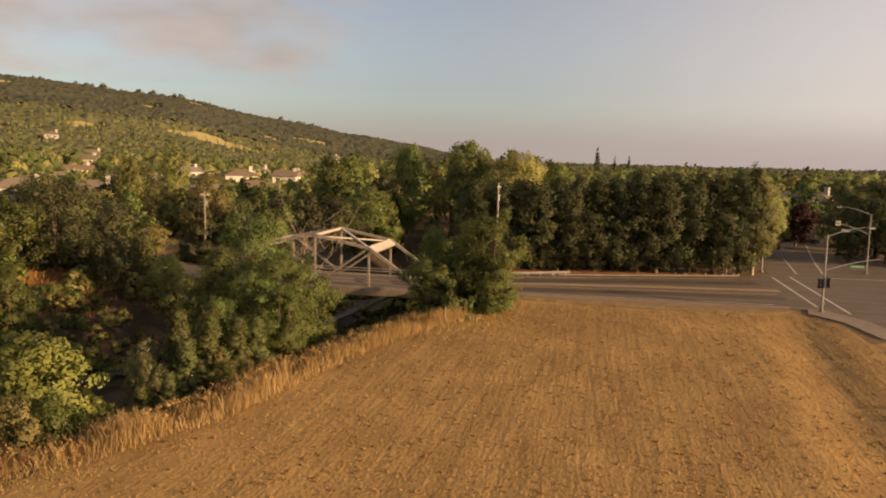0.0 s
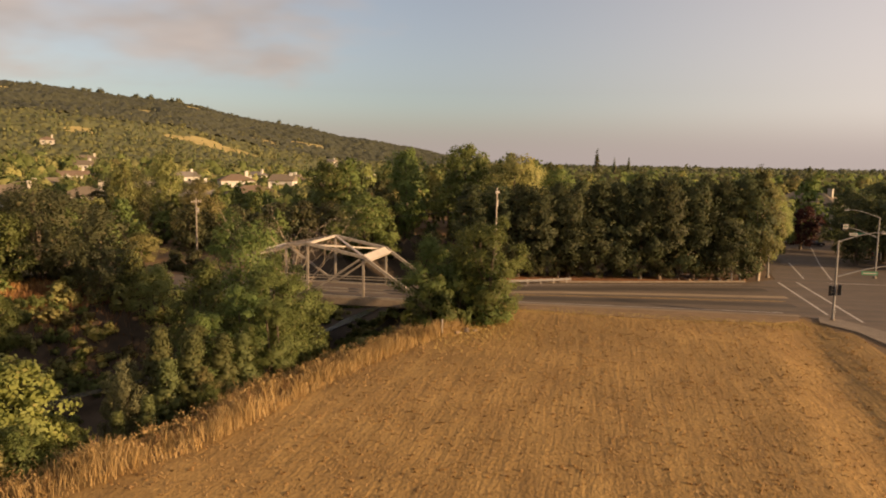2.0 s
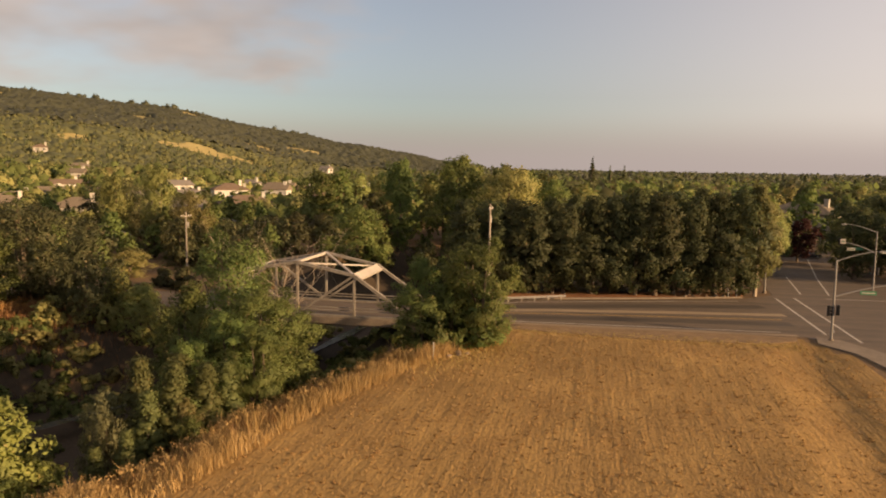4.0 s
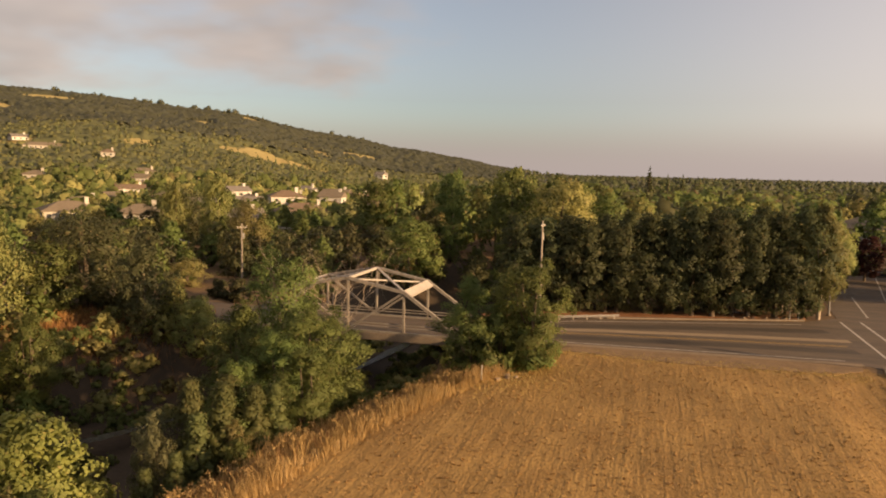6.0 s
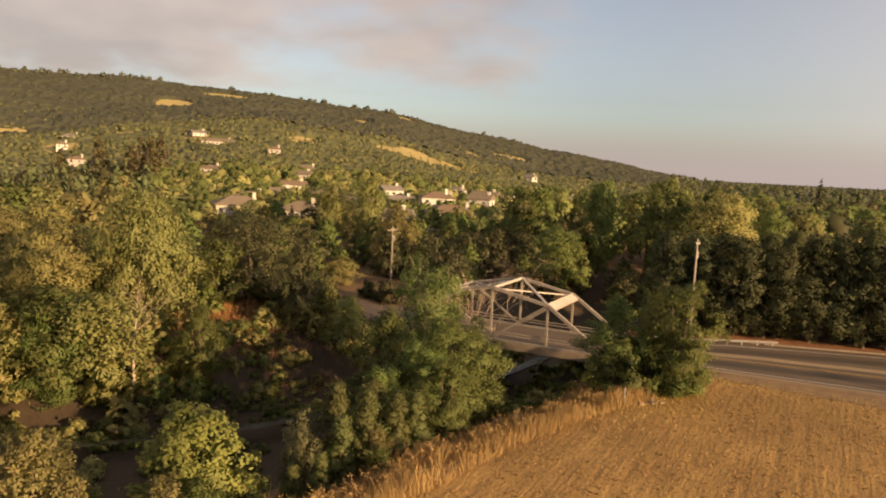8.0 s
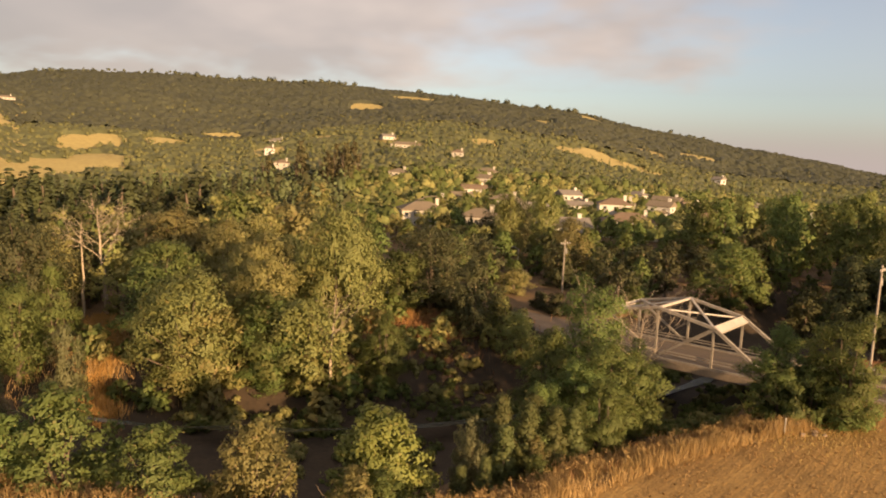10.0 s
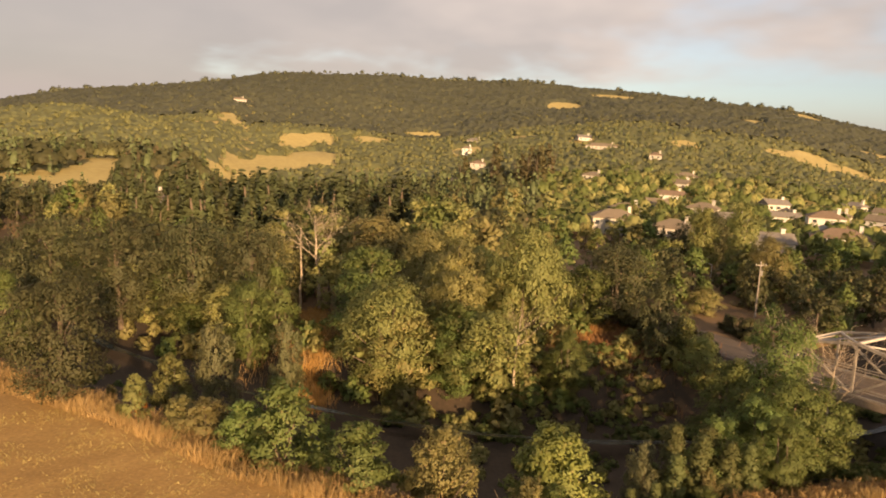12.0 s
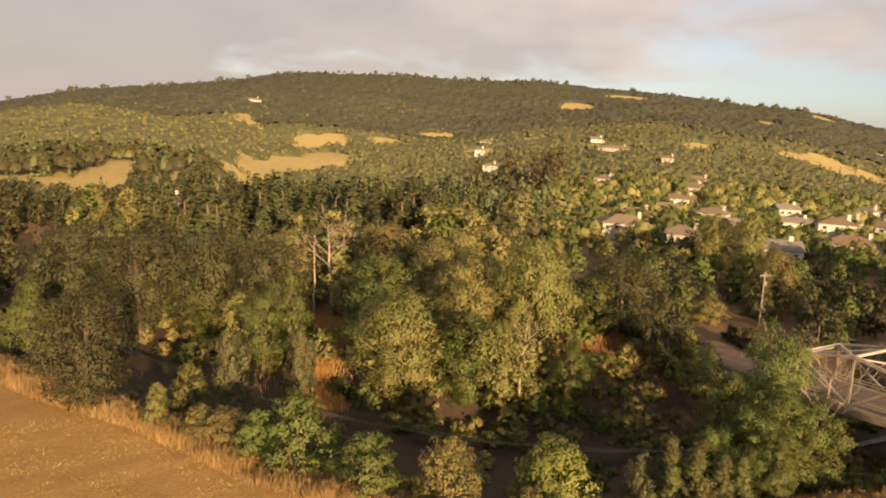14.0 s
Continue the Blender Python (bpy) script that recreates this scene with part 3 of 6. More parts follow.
def tree_kind(name, seed, height, radius, low, shape, leaf, bark, n_clump, n_leaf, size, label, clump=0.3, stems=1, flat=0.25, spread=0.95, limbs=0, fine=3):
    """One tree, to be copied: trunk with limbs, and a crown of boughs, each a close lump with leafy clumps round it. low: where the crown begins, as a share of the height."""
    rng = np.random.default_rng(seed)
    slim = shape in ("cone", "spire")
    if slim:
        f = np.linspace(0.0, 1.0, n_clump) if shape == "cone" else rng.random(n_clump)
        prof = PROFILE[shape](f)
        ang = np.arange(n_clump) * 2.399 + rng.uniform(0, 1.2, n_clump)
        away = spread * radius * prof * np.sqrt(rng.uniform(0.2, 1.1, n_clump))
        rc = radius * clump * rng.uniform(0.65, 1.25, n_clump) * (0.55 + 0.45 * prof)
        if shape == "cone":
            away, rc = radius * prof * 0.55, radius * prof * 0.62 + 0.12
        away = np.maximum(away - rc * 0.3, 0)
        z = height * (low + (1 - low) * f) - rc * 0.4
        c = np.stack([away * np.cos(ang), away * np.sin(ang), np.maximum(z, rc * 0.5)], -1)
        out, core_c, core_r = None, c, rc * 0.55
    else:
        nb = max(12, n_clump // 2)
        f = np.clip((np.arange(nb) + rng.uniform(0.1, 0.9, nb)) / nb, 0, 1)
        prof = PROFILE[shape](f)
        ang = np.arange(nb) * 2.399 + rng.uniform(-0.5, 0.5, nb)
        rb = radius * rng.uniform(0.28, 0.46, nb) * (0.6 + 0.4 * prof)
        away = np.maximum(radius * prof * spread * rng.uniform(0.8, 1.12, nb) - rb, 0) * np.where(rng.random(nb) < 0.22, 0.35, 1.0)
        tall = 1 - flat * 0.6
        z = np.minimum(height * (low + (1 - low) * f), height * rng.uniform(0.96, 1.03, nb) - rb * tall * 0.9)
        core_c = np.stack([away * np.cos(ang), away * np.sin(ang), np.maximum(z, rb * 0.6)], -1)
        core_r = rb * 0.16
        own = np.arange(n_clump * 4) % nb
        way = rng.normal(size=(len(own), 3)) + np.stack([0.5 * np.cos(ang[own]), 0.5 * np.sin(ang[own]), np.full(len(own), 0.35)], -1)
        way /= np.linalg.norm(way, axis=1, keepdims=True)
        c = core_c[own] + way * (rb[own] * rng.uniform(0.2, 0.95, len(own)))[:, None] * (1, 1, tall)
        c[:, 2] = np.maximum(c[:, 2], 0.15)
        rc = rb[own] * rng.uniform(0.34, 0.62, len(own))
        out = way
    mid = (np.array([0, 0, height * (0.35 + 0.5 * low)]), np.array([radius, radius, height * 0.6]))
    v, q, soft = leaves(rng, c, rc, n_leaf, size, flat, middle=mid, out=out)
    if shape != "cone":
        v2, q2, soft2 = lumps(rng, core_c, core_r, flat * 0.6, fine)
        v, q, soft = np.concatenate([v, v2]), np.concatenate([q, q2 + len(v)]), np.concatenate([soft, soft2])
    ob = thing(name, 0, 0, -500, 0, label, "bush" if "bush" in name else "tree")
    for s in range(stems):
        tubes = []
        lean = rng.normal(size=2) * (0.04 if stems == 1 else 0.16) * height
        n = 6
        k = np.linspace(0, 1, n)
        pts = np.stack([lean[0] * k + rng.normal(size=n) * 0.012 * height * k, lean[1] * k + rng.normal(size=n) * 0.012 * height * k, k * height * 0.82 - 0.4], -1)
        r0 = 0.026 * height / math.sqrt(stems)
        tubes.append(tube_arrays(pts, r0 * (1.15 - k * 0.95), 7))
        part("trunk" if stems == 1 else "stem", tubes_mesh("trunk", tubes, bark), None, ob)
        if limbs:
            for t in rng.choice(n_clump, min(n_clump, limbs), replace=False):
                start = pts[1 + int(3 * min(1, max(0, (c[t][2] / height - 0.2))))]
                mid = (start + c[t]) / 2 + rng.normal(size=3) * 0.03 * height
                part("limb", tubes_mesh("limb", [tube_arrays([start, mid, c[t]], [r0 * 0.5, r0 * 0.32, r0 * 0.1], 5)], bark), None, ob)
    part("crown", mesh_from("crown", v, q, leaf, normals=soft), None, ob)
    ob["nominal"] = (height, radius)
    return ob


PLANTED = []


def plant(kind, x, y, z, height, radius, label="", group="", turn=None):
    """A tree of that kind with the given height and crown radius; the first one planted is the original itself."""
    h, r = kind["nominal"]
    if math.hypot(x, y) < 115:
        low = float(land(x, y)) - 0.15
        height, z = height + max(0, z - low), min(z, low)
    PLANTED.append(kind)
    a = RNG.uniform(0, 6.28) if turn is None else turn
    m = Matrix.LocRotScale((x, y, z), Euler((0, 0, a)), (radius / r, radius / r, height / h))
    if PLANTED.count(kind) == 1:
        kind.matrix_basis = m
        kind["unit"] = 1
        ob = kind
        KIND_SCALE[kind] = (radius / r, radius / r, height / h)
    else:
        s = KIND_SCALE[kind]
        ob = copy_thing(kind, m @ Matrix.Diagonal((1 / s[0], 1 / s[1], 1 / s[2], 1)))
    return tagged(ob, label, group=group)


KIND_SCALE = {}
LEAF_SHOOT = leaf_material("pale_sapling_leaf", (0.108, 0.122, 0.046), (0.180, 0.196, 0.074), dry=(0.28, 0.25, 0.11))
L_COT = "leafy green cottonwood with an uneven crown"
L_OAK = "broad olive-brown oak with dense foliage"
cot_a = tree_kind("cottonwood_tree", 1, 15, 5.5, 0.1, "poplar", LEAF_GREEN, BARK, 60, 21000, 0.13, L_COT, limbs=7)
cot_b = tree_kind("cottonwood_tree", 2, 15, 5.5, 0.06, "round", LEAF_GREEN, BARK, 64, 21000, 0.13, L_COT, limbs=7)
oak_a = tree_kind("oak_tree", 3, 16, 7.5, 0.12, "oak", LEAF_OLIVE, BARK, 80, 20000, 0.15, L_OAK, clump=0.24, limbs=7)
oak_b = tree_kind("oak_tree", 4, 16, 7.5, 0.08, "round", LEAF_DARK, BARK, 84, 20000, 0.15, "dense dark evergreen oak with a rounded crown", clump=0.24, limbs=7)
lime_a = tree_kind("broadleaf_tree", 5, 15, 7, 0.1, "round", LEAF_LIGHT, BARK, 70, 22000, 0.15, "broad tree with yellow-green leaves on the creek bank", clump=0.25, limbs=7)
walnut = tree_kind("walnut_tree", 6, 7, 4.2, 0.05, "shrub", LEAF_WALNUT, BARK, 60, 14000, 0.14, "low walnut tree with bright yellow-green leaf tiers", stems=3, flat=0.5)
bush_g = tree_kind("leafy_bush", 7, 6, 3.2, 0.0, "shrub", LEAF_GREEN, BARK, 44, 8000, 0.115, "leafy green bush at the edge of the field", stems=3)
bush_o = tree_kind("oak_bush", 8, 6, 3.4, 0.0, "shrub", LEAF_OLIVE, BARK, 44, 8000, 0.115, "brownish olive bush at the edge of the field", stems=3)
bush_w = tree_kind("willow_bush", 9, 7, 4.0, 0.0, "shrub", LEAF_GREY, BARK, 48, 8000, 0.115, "grey-green willow bush on the creek bank", stems=3)
bush_l = tree_kind("leafy_bush", 13, 6, 3.2, 0.0, "shrub", LEAF_LIGHT, BARK, 40, 6000, 0.13, "bright yellow-green bush on the creek bank", stems=3, flat=0.4)
spire = tree_kind("poplar_sapling", 10, 7, 1.7, 0.0, "spire", LEAF_SHOOT, BARK, 40, 6500, 0.1, "slender upright green sapling on the bank", clump=0.58)

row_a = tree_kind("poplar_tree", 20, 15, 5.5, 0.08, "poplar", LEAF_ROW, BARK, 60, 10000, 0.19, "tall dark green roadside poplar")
# The corner poplar's warm tone puts the low sun into the colour.
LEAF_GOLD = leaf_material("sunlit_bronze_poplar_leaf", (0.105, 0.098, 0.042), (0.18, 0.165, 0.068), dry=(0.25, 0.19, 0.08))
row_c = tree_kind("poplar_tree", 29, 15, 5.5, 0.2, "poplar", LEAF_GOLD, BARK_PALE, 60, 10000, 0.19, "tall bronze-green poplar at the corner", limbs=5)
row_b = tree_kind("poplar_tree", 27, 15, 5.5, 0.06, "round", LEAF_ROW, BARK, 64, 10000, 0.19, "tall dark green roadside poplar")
fill_o = tree_kind("oak_tree", 16, 15, 6.5, 0.05, "round", LEAF_OLIVE, BARK, 60, 8500, 0.21, L_OAK, clump=0.27)
fill_d = tree_kind("oak_tree", 17, 15, 6.5, 0.05, "oak", LEAF_DARK, BARK, 60, 8500, 0.21, "dense dark evergreen oak with a rounded crown", clump=0.27)
fill_g = tree_kind("cottonwood_tree", 18, 15, 6, 0.04, "round", LEAF_GREEN, BARK, 56, 8500, 0.21, L_COT, clump=0.28)
fill_l = tree_kind("broadleaf_tree", 19, 14, 6.5, 0.04, "round", LEAF_LIGHT, BARK, 56, 8500, 0.21, "broad tree with yellow-green leaves on the creek bank", clump=0.27)
# the bank beside the bridge
plant(cot_b, -8.8, 80.5, 0, 10.9, 4.3, "rounded green tree beside the bridge approach")
plant(cot_a, -15.6, 82.0, -0.6, 9.6, 4.2, "green tree on the bank beside the bridge")
for kind, x, y, h, r in [(bush_g, -9.2, 82.0, 6.4, 3.9), (bush_g, -14.6, 80.2, 6.2, 3.7), (bush_g, -12.0, 81.2, 7.4, 3.4), (bush_g, -11.0, 84.5, 6.5, 3.6)]:
    plant(kind, x, y, float(land(x, y)) - 0.1, h, r, "dense green growth under the trees beside the bridge")
plant(cot_b, -36.2, 79.3, -6.4, 16.9, 5.4, "tall green cottonwood on the creek bank")
plant(cot_b, -27.0, 66.5, -3.8, 11.5, 4.2, "green cottonwood leaning over the creek bank")
plant(cot_b, -27.4, 72.4, -4.5, 10.4, 4.4, "green cottonwood leaning over the creek bank")
plant(cot_a, -33.4, 66.5, -5.8, 13.4, 4.8, "green cottonwood on the creek bank")
plant(cot_b, -24.6, 61.0, -2.4, 7.6, 3.2)
plant(cot_b, -27.5, 62.0, -3.4, 9.4, 4.0)
plant(cot_a, -28.8, 57.0, -3.2, 8.0, 3.0)
for x, y, z, h, r in [(-29.4, 52.2, -3.4, 8.2, 1.8), (-27.5, 53.6, -2.8, 7.0, 1.8), (-26.2, 55.8, -2.6, 6.2, 1.8), (-27.9, 50.8, -2.8, 5.6, 1.5), (-25.4, 57.6, -2.3, 5.6, 1.6),
                      (-28.6, 56.0, -3.4, 7.6, 2.2), (-30.8, 54.4, -3.9, 6.4, 1.4), (-24.8, 62.6, -2.2, 5.8, 1.7)]:
    plant(spire, x, y, z, h, r)
plant(bush_w, -31.9, 51.2, -4.0, 6.2, 2.0, "grey-green willow shoots beside the saplings")
plant(bush_w, -30.4, 49.6, -3.0, 4.4, 1.8, "grey-green willow shoots beside the saplings")
plant(spire, -29.0, 46.4, -2.4, 2.6, 1.0)
plant(spire, -27.6, 47.8, -1.8, 2.8, 1.0)
plant(bush_g, -24.6, 50.5, -1.0, 2.2, 1.4)
plant(walnut, -33.4, 41.6, -3.6, 8.0, 5.3)
plant(bush_o, -42.2, 36.5, -4.2, 6.2, 3.6)
plant(bush_g, -30.8, 42.6, -2.4, 3.2, 2.2)
plant(bush_o, -26.6, 53.5, -2.2, 3.4, 1.9)
plant(bush_g, -29.8, 38.2, -1.2, 3.0, 2.2)
for kind, x, y, h, r in [(bush_g, -61, 63.5, 4.2, 2.6), (bush_o, -64.5, 60, 5, 3), (bush_g, -58.5, 67, 3.2, 2.2), (bush_o, -63, 70, 3.4, 2.2), (bush_g, -67.5, 62.5, 5.5, 3.2)]:
    plant(kind, x, y, float(land(x, y)) - 0.2, h, r, "shaded bush low on the far creek bank")
plant(bush_o, -38.6, 33.6, -2.6, 6.8, 4.0)
plant(bush_o, -31.0, 36.6, -2.0, 4.2, 2.6)
plant(bush_g, -49.6, 23.8, -1.6, 8.0, 4.7)
plant(bush_g, -53.5, 21.6, -1.2, 5.0, 3.0)
plant(bush_g, -42.6, 27.6, -1.3, 5.8, 4.0)
plant(bush_o, -57.5, 19.2, -0.6, 3.6, 3.6)
plant(bush_o, -60.0, 17.8, -0.4, 3.0, 2.8)
plant(oak_b, -71.6, 8.8, -0.3, 12.9, 6.2, "dense dark oak at the edge of the mown field")
plant(bush_w, -77.0, 26.6, -3.5, 8.4, 3.4)
plant(bush_w, -84.6, 39.3, -5.0, 7.2, 2.8)
plant(bush_l, -73.3, 20.4, -2.2, 5.2, 2.8)
# the far bank of the creek
for kind, x, y, z, h, r in [(lime_a, -75.6, 50.1, -6.0, 15.0, 7.6), (oak_a, -83.2, 67.3, -7.0, 18.8, 8.2), (lime_a, -72.6, 71.9, -7.0, 23.4, 6.9),
                            (oak_b, -71.5, 90.0, -2.5, 15.4, 8.6), (oak_b, -110.0, 167.0, -2.0, 15.4, 8.2), (bush_l, -55.6, 87.6, -5.2, 10.6, 3.2),
                            (fill_l, -93.5, 157.5, -3.0, 20.5, 5.4), (fill_l, -102.0, 154.0, -3.5, 19.0, 5.0),
                            (fill_d, -69.5, 127.0, -2.0, 7.5, 4.6), (fill_o, -71.5, 113.5, -2.0, 6.5, 4.2), (fill_g, -50.5, 118.5, -2.5, 7.0, 4.0), (fill_d, -81.0, 119.0, -2.5, 6.5, 4.6),
                            (oak_a, -73.0, 135.0, -1.9, 14.6, 6.2), (cot_b, -69.0, 57.3, -7.2, 12.4, 4.8), (cot_a, -59.4, 68.5, -5.7, 10.2, 3.8)]:
    plant(kind, x, y, z, h, r)
for kind, x, y, z, h, r in [(oak_b, -137.1, 15.9, -6.7, 17.6, 9.0), (oak_b, -120.4, 25.0, -5.5, 17.5, 7.9), (oak_b, -117.7, 35.7, -8.0, 20.0, 8.0),
                            (oak_b, -106.9, 42.9, -7.3, 20.0, 7.2), (cot_a, -107.9, 7.1, -6.6, 14.0, 5.2), (oak_a, -127.4, 78.2, -9.6, 21.0, 9.7),
                            (cot_b, -96.2, 38.1, -6.1, 12.4, 5.0), (cot_a, -104.5, 45.6, -9.3, 16.5, 4.6), (oak_a, -100.0, 72.0, -8.0, 20.0, 7.6)]:
    plant(kind, x, y, z, h, r)
# the row beyond the road; its dark leaf colour stands in for shade
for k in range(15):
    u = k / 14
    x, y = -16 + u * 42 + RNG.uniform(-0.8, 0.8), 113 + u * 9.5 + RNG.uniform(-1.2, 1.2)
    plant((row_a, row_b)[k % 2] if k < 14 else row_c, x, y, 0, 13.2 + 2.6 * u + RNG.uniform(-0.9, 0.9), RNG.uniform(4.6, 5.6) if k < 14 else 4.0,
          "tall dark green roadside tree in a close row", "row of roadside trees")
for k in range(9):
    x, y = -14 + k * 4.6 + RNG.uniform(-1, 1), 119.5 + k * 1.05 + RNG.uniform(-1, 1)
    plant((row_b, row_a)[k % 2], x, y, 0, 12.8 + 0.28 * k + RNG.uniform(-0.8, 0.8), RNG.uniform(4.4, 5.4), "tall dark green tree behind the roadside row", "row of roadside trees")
for x, y, z, h, r in [(-62.5, 178.2, -3.5, 20.4, 7.0), (-39.9, 164.3, 0, 19.8, 5.7), (-26.5, 162.1, -0.3, 21.0, 7.4), (-14.8, 158.7, -0.7, 19.1, 8.3),
                      (-42.4, 142.8, -2.6, 13.5, 6.7), (-7.2, 169.4, 0, 16.1, 6.2)]:
    plant((fill_g, fill_o, fill_g)[RNG.integers(3)], x, y, z, h, r)

# more of the wood on the far bank, and undergrowth down both banks
rng = np.random.default_rng(77)
brush = tree_kind("creek_bush", 11, 4, 2.6, 0.0, "shrub", LEAF_OLIVE, BARK, 26, 620, 0.35, "tangled olive undergrowth bush on the creek bank")
brush_g = tree_kind("creek_bush", 12, 4, 2.6, 0.0, "shrub", LEAF_GREEN, BARK, 26, 620, 0.35, "low green undergrowth bush on the creek bank")


def along_creek(u):
    pts = np.array(CREEK[2:10], float)
    seg = np.linalg.norm(np.diff(pts, axis=0), axis=1)
    s = np.r_[0, np.cumsum(seg)]
    d = u * s[-1]
    k = min(int(np.searchsorted(s, d, "right")) - 1, len(seg) - 1)
    way = (pts[k + 1] - pts[k]) / seg[k]
    return pts[k] + way * (d - s[k]), np.array([way[1], -way[0]])     # place, and the way to the far bank


def open_slope(x, y):
    """The strip of bare grassy slope below the dead trees, cut as a wedge from the last camera position."""
    a = math.degrees(math.atan2(13 - x, y + 3.5))
    return 63.0 < a < 65.4 and x > -119


made = 0
while made < 26:
    p, n = along_creek(rng.uniform(0.05, 0.95))
    q = p + n * rng.uniform(16, 52)
    if open_slope(*q) or min((q[0] + 121) ** 2 + (q[1] - 59) ** 2, (q[0] + 105) ** 2 + (q[1] - 53) ** 2, (q[0] + 94) ** 2 + (q[1] - 47) ** 2) < 49 or abs(q[1] - 97) < 9 or q[1] > 100:
        continue
    h = min(rng.uniform(10, 17), (10.5 if q[0] > -95 else 13.0) - float(land(*q)))
    plant((fill_o, fill_d, fill_l, fill_g, fill_o)[made % 5], q[0], q[1], float(land(*q)) - 0.3, h, h * rng.uniform(0.38, 0.5), group="wood on the far bank")
    made += 1
for k in range(24):
    p, n = along_creek(0.1 + 0.86 * k / 23)
    q = p + n * rng.uniform(10.5, 15)
    if open_slope(*q) or abs(q[1] - 97) < 10 or (q[0] + 58) ** 2 + (q[1] - 74) ** 2 < 150 or (q[0] + 92) ** 2 + (q[1] - 46.5) ** 2 < 110:
        continue
    h = rng.uniform(7.5, 12.5)
    plant((fill_l, fill_g, bush_o, fill_o, fill_g)[k % 5], q[0], q[1], float(land(*q)) - 0.4, h, h * rng.uniform(0.42, 0.55), group="trees of the far bank")
made = 0
while made < 190:
    p, n = along_creek(rng.uniform(0.02, 0.98))
    q = p + n * (rng.uniform(4.5, 20) if made % 5 < 2 else -rng.uniform(4, 20))
    if inside(q[0], q[1], FIELD) or abs(q[1] - 96) < 8 or (q[0] + 63) ** 2 + (q[1] - 43) ** 2 < 30:
        continue
    h = rng.uniform(1.6, 4.6) if made % 5 < 2 else rng.uniform(0.7, 2.2)
    if float(polyline_distance(q[0], q[1], FIELD[:11])) < 8:
        h *= 0.4
    if (q[0] + 56) ** 2 + (q[1] - 72) ** 2 < 90:
        h *= 0.45
    plant((brush, brush_g, brush)[made % 3], q[0], q[1], float(land(*q)) - 0.2, h, h * rng.uniform(0.5, 0.8), group="undergrowth of the creek banks")
    made += 1

for x, y, z, h, r in [(47, 146, 0, 12.5, 5.2), (53, 152, 0, 14.5, 6.0), (57, 141, 0, 13.5, 6), (62, 150, 0, 14.5, 6), (68, 142, 0, 14, 6), (50, 163, 0, 13, 5)]:
    plant((row_a, row_b)[int(x) % 2], x, y, z, h, r, "dark leafy street tree beyond the junction", "street trees across the road")
plum = tree_kind("plum_tree", 14, 9, 4.2, 0.12, "round", LEAF_PLUM, BARK, 40, 3600, 0.26, "dark purple-leaved plum tree at the street side")
plant(plum, 43.6, 170, 0, 8.6, 4.6)
plant(cot_a, 34, 150, 0, 13, 4)
plant(cot_b, 33, 162, 0, 14, 5)
plant(lime_a, 30.5, 140, 0, 13, 4.5)

# ---- houses among the trees ----
STUCCO = material("cream_stucco", (0.33, 0.31, 0.26), (0.47, 0.44, 0.38), 0.8, bump=0.1, per="Object", spread=0.12)
WHITE = material("white_house_paint", (0.42, 0.40, 0.35), (0.55, 0.53, 0.48), 1.0, bump=0.05)
ROOF_TAN = material("tan_roof_tiles", (0.125, 0.100, 0.070), (0.215, 0.175, 0.125), 0.9, bump=0.5, stretch=(1, 4, 4))
ROOF_RED = material("brown_clay_roof_tiles", (0.125, 0.088, 0.060), (0.205, 0.148, 0.102), 0.9, bump=0.5, stretch=(1, 4, 4))
ROOF_GREY = material("grey_shingle_roof", (0.13, 0.115, 0.098), (0.23, 0.205, 0.175), 0.9, bump=0.5, stretch=(1, 4, 4))
GLASS = material("dark_window_glass", (0.03, 0.035, 0.04), (0.05, 0.055, 0.06), 1.0, rough=0.08, bump=0.0)
GLASS.node_tree.nodes["Principled BSDF"].inputs["Specular IOR Level"].default_value = 0.6


def roof_bmesh(w, d, rise, eave, hip):
    """A gabled or hipped roof with thickness, ridge along x."""
    bm = bmesh.new()
    x, y = w / 2 + eave, d / 2 + eave
    rx = max(x - y, 0.6) if hip else x
    vs = [bm.verts.new(c) for c in ((-x, -y, 0), (x, -y, 0), (x, y, 0), (-x, y, 0), (-rx, 0, rise), (rx, 0, rise))]
    fs = [bm.faces.new([vs[i] for i in f]) for f in ((0, 1, 5, 4), (2, 3, 4, 5), (1, 2, 5), (3, 0, 4))]
    fs.append(bm.faces.new([vs[i] for i in (3, 2, 1, 0)]))
    got = bmesh.ops.extrude_face_region(bm, geom=[fs[4]])["geom"]
    for v in got:
        if isinstance(v, bmesh.types.BMVert):
            v.co.z -= 0.25
    bmesh.ops.delete(bm, geom=[fs[4]], context="FACES_ONLY")
    bmesh.ops.recalc_face_normals(bm, faces=bm.faces)
    return bm


